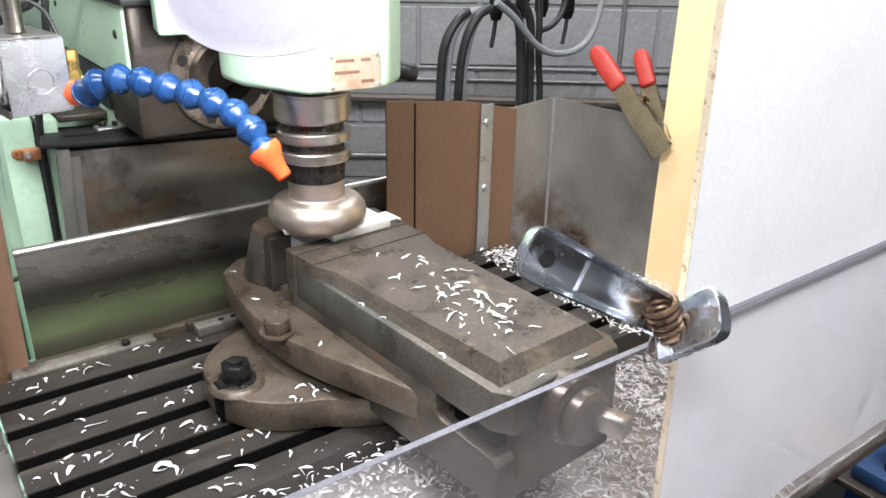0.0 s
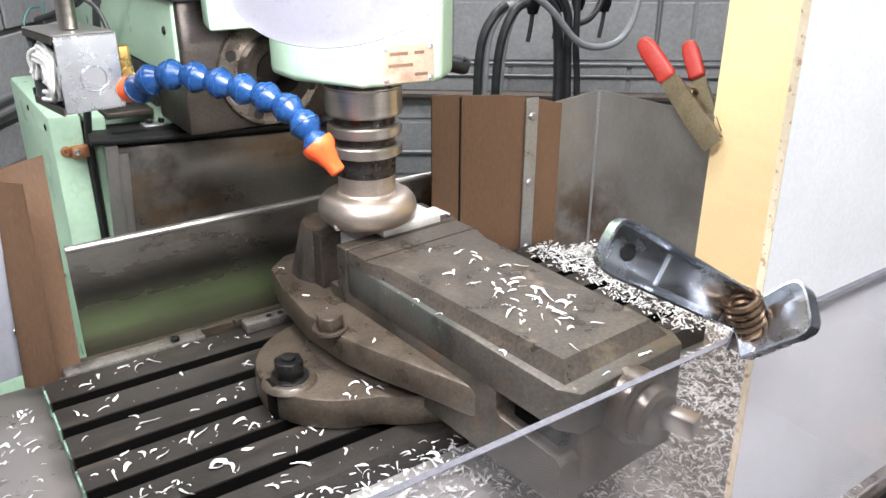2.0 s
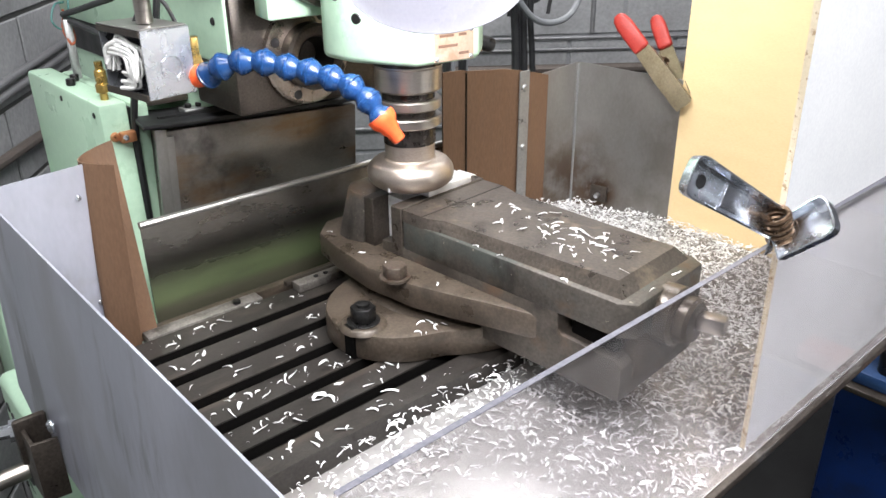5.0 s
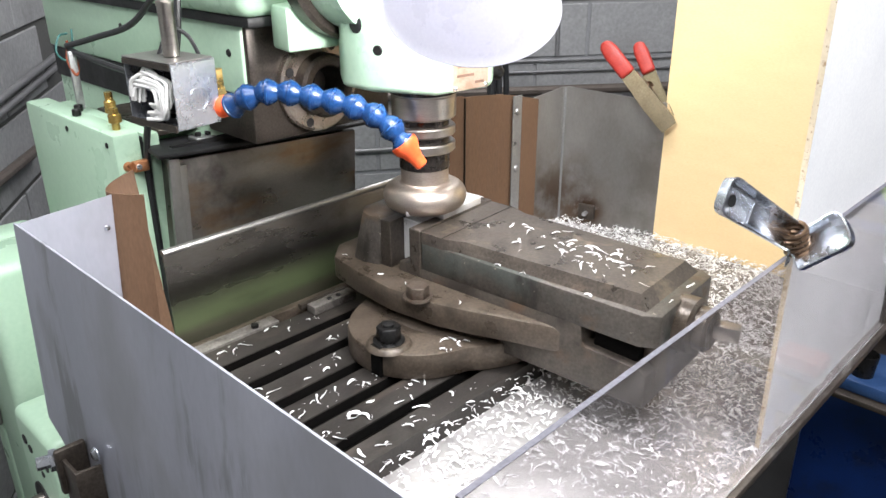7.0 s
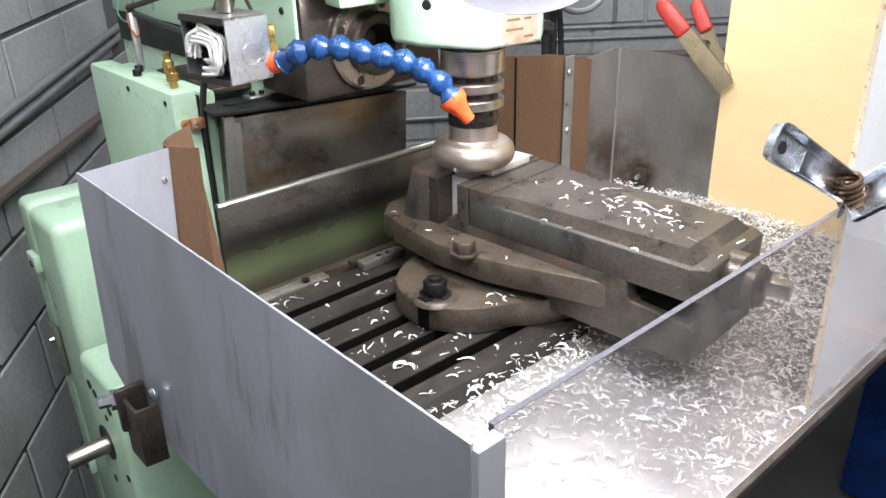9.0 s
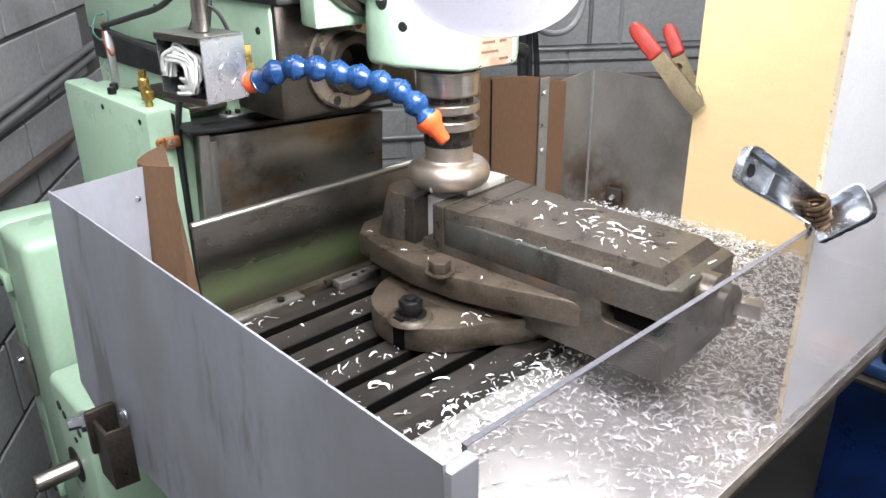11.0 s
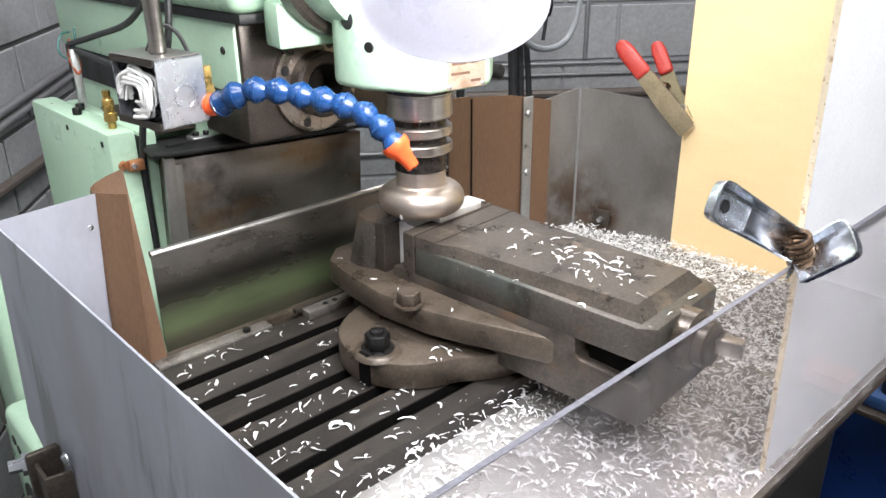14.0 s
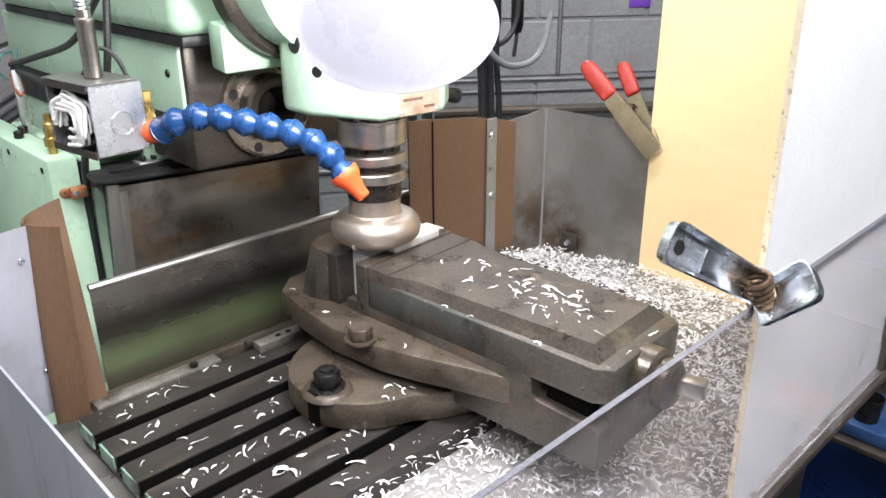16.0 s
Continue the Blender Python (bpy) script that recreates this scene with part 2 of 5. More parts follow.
M["bore"] = mat("dark_bore", (0.012, 0.010, 0.009), (0.03, 0.025, 0.02), 0.4, 0.4, 30)
M["arbor"] = mat("ground_arbor_steel", (0.36, 0.33, 0.30), (0.52, 0.48, 0.44), 0.33, 1.0, 10, (1, 1, 12), 0.0, 300, 0.05)
M["arbordark"] = mat("blackened_arbor", (0.03, 0.026, 0.024), (0.07, 0.06, 0.055), 0.28, 0.8, 20)
M["cutter"] = mat("worn_cutter_steel", (0.42, 0.36, 0.31), (0.54, 0.48, 0.42), 0.42, 0.95, 30, (1, 1, 4), 0.0, 260, 0.05)
M["hose"] = mat("blue_plastic", (0.005, 0.030, 0.105), (0.009, 0.048, 0.16), 0.26, 0, 60, bump=0.05, rough_var=0.08)
M["orange"] = mat("orange_plastic", (0.72, 0.082, 0.018), (0.80, 0.115, 0.028), 0.4, 0, 60, bump=0.04)
M["galv"] = mat("galvanised_box", (0.52, 0.54, 0.58), (0.60, 0.62, 0.66), 0.27, 0.85, 35, bump=0.01, rough_var=0.03)
M["brass"] = mat("brass", (0.50, 0.33, 0.09), (0.66, 0.46, 0.16), 0.3, 0.9, 50)
M["wirewhite"] = mat("white_cable", (0.72, 0.72, 0.70), (0.82, 0.82, 0.80), 0.45, 0, 60)
M["wireblack"] = mat("black_cable", (0.014, 0.015, 0.016), (0.03, 0.03, 0.032), 0.45, 0, 50)
M["wiregrey"] = mat("grey_cable", (0.20, 0.21, 0.22), (0.28, 0.29, 0.30), 0.5, 0, 50)
M["wirecyan"] = mat("teal_wire", (0.03, 0.11, 0.10), (0.05, 0.16, 0.15), 0.45, 0, 60)
M["copper"] = mat("copper_tag", (0.48, 0.20, 0.09), (0.62, 0.29, 0.14), 0.4, 0.7, 60)
M["shade"] = mat("white_enamel_shade", (0.60, 0.60, 0.69), (0.66, 0.66, 0.74), 0.3, 0, 10, bump=0.0)
sh = M["shade"].node_tree
tr = sh.nodes.new("ShaderNodeBsdfTranslucent")
tr.inputs["Color"].default_value = (0.9, 0.9, 0.95, 1)
mx = sh.nodes.new("ShaderNodeMixShader")
mx.inputs[0].default_value = 0.10
sh.links.new(sh.nodes["Principled BSDF"].outputs[0], mx.inputs[1])
sh.links.new(tr.outputs[0], mx.inputs[2])
sh.links.new(mx.outputs[0], sh.nodes["Material Output"].inputs["Surface"])
M["redgrip"] = mat("red_vinyl_grip", (0.30, 0.022, 0.016), (0.40, 0.036, 0.024), 0.45, 0, 60)
M["clampgold"] = mat("zinc_yellow_clamp", (0.15, 0.125, 0.075), (0.24, 0.20, 0.13), 0.34, 0.8, 30, rough_var=0.05, bump=0.02)
M["chrome"] = mat("chrome_clamp", (0.72, 0.75, 0.80), (0.82, 0.85, 0.90), 0.26, 1.0, 30, bump=0.02, rough_var=0.05)
# dark patches in the colour imitate dark reflections in the chrome
blotch(M["chrome"], (0.16, 0.14, 0.13), 16, 0.58, 0.68, 0.6, seed=1.7)
M["spring"] = mat("brown_spring_wire", (0.11, 0.068, 0.042), (0.19, 0.125, 0.08), 0.35, 0.8, 80)
M["block"] = blotch(mat("painted_block_wall", (0.24, 0.243, 0.248), (0.33, 0.333, 0.34), 0.7, 0, 18, bump=0.5, fine=90), (0.15, 0.15, 0.147), 5, 0.5, 0.75, 0.6)
M["mortar"] = mat("mortar", (0.07, 0.07, 0.068), (0.11, 0.11, 0.107), 0.9, 0, 50, bump=0.4)
M["wallpaint"] = blotch(mat("painted_wall_board", (0.24, 0.245, 0.26), (0.32, 0.325, 0.34), 0.55, 0, 5, bump=0.08), (0.36, 0.36, 0.36), 4, 0.55, 0.75, 0.6)
M["pipe"] = mat("brown_pipe", (0.085, 0.070, 0.060), (0.13, 0.108, 0.095), 0.5, 0.4, 30)
M["conduit"] = mat("grey_conduit", (0.20, 0.20, 0.205), (0.30, 0.30, 0.31), 0.45, 0.6, 30)
M["floor"] = mat("stained_concrete", (0.006, 0.006, 0.006), (0.016, 0.015, 0.015), 0.8, 0, 6, bump=0.3)
M["ceiling"] = mat("pale_ceiling", (0.55, 0.56, 0.56), (0.64, 0.65, 0.65), 0.85, 0, 6)
M["blue"] = blotch(mat("machine_blue_paint", (0.004, 0.026, 0.14), (0.008, 0.045, 0.23), 0.35, 0, 12, bump=0.08), (0.01, 0.02, 0.06), 7, 0.5, 0.72, 0.7)
# black for dark parts, and for shade painted into gaps and holes
M["black"] = mat("black_parts_and_shade", (0.008, 0.008, 0.009), (0.02, 0.02, 0.021), 0.55, 0.1, 20)
M["bluecloth"] = mat("pale_blue_tray", (0.012, 0.04, 0.12), (0.024, 0.065, 0.17), 0.5, 0, 25)
M["cardlight"] = mat("carton", (0.40, 0.25, 0.17), (0.50, 0.33, 0.23), 0.7, 0, 40)
M["lime"] = mat("lime_hose", (0.28, 0.50, 0.08), (0.38, 0.62, 0.12), 0.4, 0, 40)
M["plate"] = blotch(mat("rating_plate", (0.40, 0.30, 0.22), (0.50, 0.39, 0.30), 0.4, 0.5, 40), (0.25, 0.15, 0.09), 30, 0.55, 0.7, 0.6)
M["ink"] = mat("plate_ink", (0.10, 0.05, 0.03), (0.14, 0.08, 0.05), 0.6, 0, 60)
M["rustred"] = mat("dull_red_shaded_orange", (0.20, 0.04, 0.015), (0.26, 0.06, 0.02), 0.6, 0, 40)
M["purple"] = mat("violet_label", (0.16, 0.05, 0.42), (0.2, 0.08, 0.5), 0.5, 0, 60)

# ---- mesh helpers ----
ORIGIN = {}


def thing(name, at, label, category, group="", kind=""):
    ob = new(name)
    ob.empty_display_size = 0.02
    ob.location = at
    ORIGIN[ob.name] = Vector(at)
    return tagged(ob, label, category, group, kind)


def smooth(me, angle=35):
    me.polygons.foreach_set("use_smooth", [True] * len(me.polygons))
    me.set_sharp_from_angle(angle=radians(angle))


def part(name, bm, material, parent=None, label="", category="", kind="", group="", angle=35):
    """Links a bmesh, given in world metres, as one mesh under its parent (or as a thing of its own)."""
    if parent is not None:
        o = ORIGIN[parent.name]
    else:
        lo = [min(v.co[i] for v in bm.verts) for i in range(3)]
        hi = [max(v.co[i] for v in bm.verts) for i in range(3)]
        o = Vector(((lo[0] + hi[0]) / 2, (lo[1] + hi[1]) / 2, lo[2]))
    bm.transform(Matrix.Translation(-o))
    bmesh.ops.recalc_face_normals(bm, faces=bm.faces)
    me = bpy.data.meshes.new(name)
    bm.to_mesh(me)
    bm.free()
    smooth(me, angle)
    me.materials.append(M[material] if isinstance(material, str) else material)
    ob = new(name, me)
    if parent is not None:
        ob.parent = parent
    else:
        ob.location = o
    ORIGIN[ob.name] = o
    return tagged(ob, label, category, group, kind)


def box(x0, x1, y0, y1, z0, z1, bevel=0.0, m=None, bm=None, seg=2):
    b = bmesh.new()
    bmesh.ops.create_cube(b, size=1.0)
    for v in b.verts:
        v.co = Vector(((x0 + x1) / 2 + v.co.x * (x1 - x0), (y0 + y1) / 2 + v.co.y * (y1 - y0), (z0 + z1) / 2 + v.co.z * (z1 - z0)))
    if bevel:
        bmesh.ops.bevel(b, geom=b.edges[:], offset=bevel, segments=seg, affect="EDGES", profile=0.5)
    if m is not None:
        b.transform(m)
    return merge(bm, b)


def merge(bm, b):
    if bm is None:
        return b
    me = bpy.data.meshes.new("tmp")
    b.to_mesh(me)
    b.free()
    bm.from_mesh(me)
    bpy.data.meshes.remove(me)
    return bm


def prism(outline, z0, z1, bevel=0.0, m=None, bm=None, seg=2, top=None):
    """An outline in x, y, raised from z0 to z1; top: another outline of as many points for the upper end."""
    b = bmesh.new()
    low = [b.verts.new((x, y, z0)) for x, y in outline]
    up = [b.verts.new((x, y, z1)) for x, y in (top or outline)]
    b.faces.new(low[::-1])
    b.faces.new(up)
    k = len(outline)
    for i in range(k):
        b.faces.new((low[i], low[(i + 1) % k], up[(i + 1) % k], up[i]))
    bmesh.ops.recalc_face_normals(b, faces=b.faces)
    if bevel:
        sharp = [e for e in b.edges if len(e.link_faces) == 2 and e.calc_face_angle(0) > 0.5]
        bmesh.ops.bevel(b, geom=sharp, offset=bevel, segments=seg, affect="EDGES", profile=0.5)
    if m is not None:
        b.transform(m)
    return merge(bm, b)


def lathe(profile, m=None, n=40, bm=None, closed=False):
    """A profile of (radius, height) turned round z."""
    b = bmesh.new()
    rings = []
    for r, z in profile:
        if r < 1e-6:
            rings.append([b.verts.new((0, 0, z))])
        else:
            rings.append([b.verts.new((r * math.cos(2 * math.pi * i / n), r * math.sin(2 * math.pi * i / n), z)) for i in range(n)])
    pairs = list(zip(rings, rings[1:])) + ([(rings[-1], rings[0])] if closed else [])
    for a, c in pairs:
        for i in range(n):
            j = (i + 1) % n
            if len(a) == 1 and len(c) == 1:
                continue
            if len(a) == 1:
                b.faces.new((a[0], c[i], c[j]))
            elif len(c) == 1:
                b.faces.new((a[i], a[j], c[0]))
            else:
                b.faces.new((a[i], a[j], c[j], c[i]))
    if m is not None:
        b.transform(m)
    return merge(bm, b)


def axis_to(at, way, spin=0.0):
    """A pose whose z points along way."""
    return Matrix.Translation(at) @ Vector(way).to_track_quat("Z", "Y").to_matrix().to_4x4() @ Matrix.Rotation(spin, 4, "Z")


def spline(points, steps=8):
    """A smooth line through the points (Catmull-Rom)."""
    p = [Vector(q) for q in points]
    p = [2 * p[0] - p[1]] + p + [2 * p[-1] - p[-2]]
    out = []
    for i in range(1, len(p) - 2):
        for k in range(steps):
            t = k / steps
            out.append(0.5 * (2 * p[i] + (p[i + 1] - p[i - 1]) * t + (2 * p[i - 1] - 5 * p[i] + 4 * p[i + 1] - p[i + 2]) * t * t + (3 * p[i] - p[i - 1] - 3 * p[i + 1] + p[i + 2]) * t ** 3))
    out.append(p[-2])
    return out


def tube(points, r, n=8, bm=None, steps=6, raw=False):
    """A round cable through the points; r may be a function of 0..1."""
    line = [Vector(q) for q in points] if raw else spline(points, steps)
    b = bmesh.new()
    rings = []
    normal = Vector((0.3, 0.5, 0.81))
    for i, q in enumerate(line):
        d = (line[min(i + 1, len(line) - 1)] - line[max(i - 1, 0)]).normalized()
        u = (normal - d * normal.dot(d)).normalized()
        normal = u
        w = d.cross(u)
        rad = r(i / (len(line) - 1)) if callable(r) else r
        rings.append([b.verts.new(q + rad * (math.cos(2 * math.pi * k / n) * u + math.sin(2 * math.pi * k / n) * w)) for k in range(n)])
    for a, c in zip(rings, rings[1:]):
        for k in range(n):
            b.faces.new((a[k], a[(k + 1) % n], c[(k + 1) % n], c[k]))
    b.faces.new(rings[0][::-1])
    b.faces.new(rings[-1])
    return merge(bm, b)


def sheet(line, z0, z1, thick, bm=None, tops=None, upper=None):
    """An upright sheet of metal or card along a line of (x, y), with thickness; tops: a height for each point."""
    b = bmesh.new()
    pts = [Vector((x, y)) for x, y in line]
    rows = []
    for i, p in enumerate(pts):
        d = (pts[min(i + 1, len(pts) - 1)] - pts[max(i - 1, 0)]).normalized()
        nrm = Vector((-d.y, d.x)) * thick / 2
        hi = tops[i] if tops else z1
        q = Vector(upper[i]) if upper else p
        rows.append([b.verts.new((o.x + s * nrm.x, o.y + s * nrm.y, z)) for o, s, z in ((p, -1, z0), (p, 1, z0), (q, 1, hi), (q, -1, hi))])
    for a, c in zip(rows, rows[1:]):
        for k in range(4):
            b.faces.new((a[k], a[(k + 1) % 4], c[(k + 1) % 4], c[k]))
    b.faces.new(rows[0][::-1])
    b.faces.new(rows[-1])
    return merge(bm, b)


def hexagon(r, z0, z1, m, bm=None, bevel=0.0012):
    return prism([(r * math.cos(math.pi / 3 * k), r * math.sin(math.pi / 3 * k)) for k in range(6)], z0, z1, bevel, m, bm, 1)

# ---- the room: walls run at 35 degrees to the machine ----
D1 = Vector((0.574, 0.819, 0))
D2 = Vector((0.819, -0.574, 0))
FLOOR_Z, CEIL_Z = -0.92, 2.05
CORNER = Vector((-0.14, 1.70, 0)) + 1.35 * D1
ROOM = Matrix.Translation(CORNER) @ Matrix(((D2.x, D1.x, 0, 0), (D2.y, D1.y, 0, 0), (0, 0, 1, 0), (0, 0, 0, 1)))
# room space: x along the back wall, y out through it, the left wall at x = 0
part("floor", box(-0.2, 5.0, -5.5, 0.2, FLOOR_Z - 0.05, FLOOR_Z, m=ROOM), "floor", None, "dark oil-stained concrete workshop floor", "floor", "structure")
part("ceiling", box(-0.2, 5.0, -5.5, 0.2, CEIL_Z, CEIL_Z + 0.05, m=ROOM), "ceiling", None, "pale painted workshop ceiling", "ceiling", "structure")
wall_back = part("wall_back", box(-0.1, 5.0, 0.0, 0.12, FLOOR_Z, CEIL_Z, m=ROOM), "wallpaint", None, "pale grey painted wall closing an unseen side of the room with stains", "wall", "structure")
wall_left = part("wall_left", box(-0.12, 0.0, -5.5, 0.0, FLOOR_Z, CEIL_Z, m=ROOM), "mortar", None, "grey painted concrete block wall", "wall", "structure")
part("wall_right", box(4.9, 5.0, -5.5, 0.0, FLOOR_Z, CEIL_Z, m=ROOM), "wallpaint", None, "pale grey painted wall closing an unseen side of the room", "wall", "structure")
# unseen wall in the pale ceiling colour, to bounce light onto chrome and panels
part("wall_front_bounce", box(0.0, 4.9, -5.5, -5.4, FLOOR_Z, CEIL_Z, m=ROOM), "ceiling", None, "pale grey painted wall closing an unseen side of the room", "wall", "structure")



def blocks(parent, x0, x1, z0, z1, place):
    """Concrete blocks laid in half bond, each an object on a shared mesh, 8 mm proud of the mortar."""
    me = bpy.data.meshes.new("wall_block")
    b = box(-0.194, 0.194, -0.004, 0.004, -0.094, 0.094, 0.003, seg=1)
    b.to_mesh(me)
    b.free()
    me.materials.append(M["block"])
    row, z = 0, z0
    while z < z1:
        x = x0 + (0.2 if row % 2 else 0.0)
        while x < x1:
            ob = new("wall_block", me)
            ob.parent = parent
            ob.matrix_basis = Matrix.Translation(-ORIGIN[parent.name]) @ ROOM @ place(x, z + 0.1)
            x += 0.4
        row, z = row + 1, z + 0.2


# ---- machine table with T-slots ----
TX0, TX1, TY0, TY1 = 0.016, 0.84, 0.629, 0.985
SLOTS = [0.917 - 0.063 * k for k in range(5)]


def table_profile():
    line = [(TY0, 0.0)]
    for y in sorted(SLOTS):
        line += [(y, 0.0), (y, -0.016), (y - 0.007, -0.016), (y - 0.007, -0.028), (y + 0.028, -0.028), (y + 0.028, -0.016), (y + 0.021, -0.016), (y + 0.021, 0.0)]
    return line + [(TY1, 0.0), (TY1, -0.055), (TY0, -0.055)]


table = thing("machine_table", (0.43, 0.8, -0.055), "dark oily cast iron milling table with five T-slots", "machine table")
b = bmesh.new()
prof = table_profile()
ends = [[b.verts.new((x, y, z)) for y, z in prof] for x in (TX0 + 0.003, TX1)]
for i in range(len(prof)):
    j = (i + 1) % len(prof)
    b.faces.new((ends[0][i], ends[0][j], ends[1][j], ends[1][i]))
b.faces.new(ends[0][::-1])
b.faces.new(ends[1])
part("slotted_top", b, "table", table, angle=20)
lands = sorted(SLOTS)
edges = [(TY0, lands[0])] + [(lands[i] + 0.021, lands[i + 1]) for i in range(4)] + [(lands[4] + 0.021, TY1)]
for a, c in edges:
    part("painted_end", box(TX0, TX0 + 0.0028, a + 0.001, c - 0.001, -0.022, -0.0008, 0.0006, seg=1), "edge_green", table, "chipped green painted table end")
# near-black liners carry the grime and painted shade inside each slot
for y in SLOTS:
    part("slot_wall_dark", box(TX0 + 0.004, TX1 - 0.001, y + 0.0198, y + 0.0208, -0.0158, -0.0016), "slot", table)
    part("slot_bottom_dark", box(TX0 + 0.004, TX1 - 0.001, y + 0.0004, y + 0.0206, -0.0276, -0.0255), "slot", table)

# light steel ledge behind the table, with bolts
ledge = thing("ledge_strip", (0.4, 1.0, -0.02), "bare metal ledge strip with a black screw behind the table", "strip")
part("strip", box(0.045, 0.225, 0.988, 1.012, -0.02, 0.002, 0.0015), "ledge", ledge)
part("rear_rail", box(0.06, 0.84, 1.014, 1.03, -0.03, -0.002, 0.002), "base", ledge)
part("screw", lathe([(0.0, 0.006), (0.0035, 0.006), (0.006, 0.0055), (0.006, 0.001), (0, 0.001)], Matrix.Translation((0.186, 0.997, 0.002)), 14), "blackbolt", ledge)
stop = thing("stop_block", (0.33, 0.985, 0.0), "small grey steel stop block with two screw holes", "block")
part("block", box(0.275, 0.36, 0.962, 0.984, 0.0, 0.014, 0.002), "ledge", stop)
part("rail", box(0.268, 0.36, 0.988, 0.998, 0.003, 0.012, 0.001), "darkiron", stop)
for x in (0.312, 0.33):
    part("screw", lathe([(0, 0.0152), (0.0042, 0.0152), (0.0042, 0.013), (0, 0.013)], Matrix.Translation((x, 0.972, 0)), 12), "blackbolt", stop)

# ---- splash tray and its panels ----
TZ = -0.034
tray = thing("splash_tray", (0.45, 0.7, TZ - 0.03), "dull steel chip tray with upright sheet panels round the table", "tray")
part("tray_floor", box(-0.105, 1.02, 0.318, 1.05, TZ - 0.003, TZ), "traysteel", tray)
part("front_lip", box(-0.105, 0.96, 0.308, 0.3165, TZ - 0.008, TZ + 0.004, 0.0015), "lip", tray, "worn rusty tray lip")

# left end panel: flat sheet with a folded bottom edge
b = bmesh.new()
out = [(1.005, 0.2575), (0.312, 0.2535), (0.312, -0.085), (0.60, -0.070), (0.75, -0.063), (0.86, -0.056), (0.955, -0.042), (1.012, -0.012)]
va = [b.verts.new((-0.107 - 0.012 * (0.2575 - z) / 0.3 * ((y - 0.312) / 0.7), y, z)) for y, z in out]
vb = [b.verts.new((v.co.x - 0.0022, v.co.y, v.co.z)) for v in va]
b.faces.new(va)
b.faces.new(vb[::-1])
for i in range(len(out)):
    j = (i + 1) % len(out)
    b.faces.new((va[j], va[i], vb[i], vb[j]))
part("end_panel", b, "panel", tray, "blue-grey sheet steel panel with rub marks")
part("panel_return", sheet([(-0.105, 1.007), (-0.05, 1.016), (0.018, 1.028)], 0.0, 0.254, 0.002), "panel", tray)
for z in (0.213, 0.061):
    part("rivet", lathe([(0, 0.0025), (0.003, 0.002), (0.0042, 0.0), (0, 0.0)], axis_to((0.004, 1.0235, z), (0.17, -1, 0)), 12), "chrome", tray)
# card curled back on itself: a narrow front leaf, a tight bend and a wide rear leaf
low = [(q.x, q.y) for q in spline([(0.038, 0.997, 0), (0.020, 1.003, 0), (0.004, 1.009, 0), (0.001, 1.0145, 0), (0.010, 1.017, 0), (0.040, 1.013, 0), (0.067, 1.008, 0)], 6)]
high = [(q.x, q.y) for q in spline([(0.045, 0.992, 0), (0.030, 1.009, 0), (0.018, 1.030, 0), (0.020, 1.046, 0), (0.034, 1.066, 0), (0.058, 1.086, 0), (0.084, 1.102, 0)], 6)]
part("card_flap", sheet(low, -0.012, 0.256, 0.0022, upper=high), "card", tray, "brown card splash flap, curled")
part("corner_post", box(-0.108, -0.083, 0.306, 0.318, -0.085, 0.249, 0.0015), "panel", tray)
part("hinge_bracket", prism([(-0.150, 0.850), (-0.121, 0.846), (-0.121, 0.850), (-0.145, 0.855), (-0.145, 0.893), (-0.150, 0.893)], -0.078, 0.004, 0.001), "darkiron", tray, "dark steel hinge bracket")
part("hinge_lug", prism([(-0.156, 0.888), (-0.119, 0.888), (-0.119, 0.898), (-0.156, 0.898)], -0.046, 0.016, 0.004), "darkiron", tray)
part("hinge_bolt", lathe([(0, 0.022), (0.008, 0.022), (0.008, 0.008), (0.013, 0.008), (0.013, 0.0), (0, 0.0)], axis_to((-0.150, 0.905, -0.004), (-1, 0.2, 0.1)), 6), "chrome", tray)
part("panel_bolt", lathe([(0, 0.006), (0.005, 0.0055), (0.0085, 0.002), (0.0085, 0.0), (0, 0.0)], axis_to((-0.124, 0.845, 0.022), (-1, 0, 0)), 16), "chrome", tray)

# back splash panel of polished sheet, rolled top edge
# dark and green bands by height paint a blurred reflection into the steel
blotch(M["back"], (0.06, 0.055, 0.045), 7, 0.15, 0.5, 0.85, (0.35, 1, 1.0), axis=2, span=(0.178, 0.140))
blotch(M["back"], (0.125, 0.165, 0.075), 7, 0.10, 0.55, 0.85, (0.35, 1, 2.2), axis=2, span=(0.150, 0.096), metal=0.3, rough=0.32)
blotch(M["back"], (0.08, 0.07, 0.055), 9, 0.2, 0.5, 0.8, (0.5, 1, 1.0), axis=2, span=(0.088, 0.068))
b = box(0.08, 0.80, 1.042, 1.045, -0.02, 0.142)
part("back_panel", b, "back", tray, "smeared polished sheet steel back panel with painted reflection bands")
part("rolled_edge", tube([(0.08, 1.045, 0.145), (0.80, 1.045, 0.145)], 0.0055, 10, raw=True), "greypanel", tray)

# right side: bent sheet, card flap and riveted strip
part("side_panel", sheet([(0.838, 0.997), (0.9, 0.992), (0.946, 0.987), (0.952, 0.976), (0.972, 0.885), (1.0, 0.775), (1.004, 0.76)], TZ, 0.256, 0.002, tops=[0.246, 0.252, 0.258, 0.259, 0.254, 0.248, 0.247]), "greypanel", tray, "dull grey bent sheet steel side panel")
part("card_flap", sheet([(0.615, 1.008), (0.66, 1.006), (0.67, 1.004), (0.76, 1.0), (0.80, 0.996), (0.838, 0.992), (0.868, 0.990)], -0.02, 0.246, 0.003, tops=[0.284, 0.282, 0.279, 0.27, 0.262, 0.253, 0.245]), "card", tray, "creased brown card splash flap")
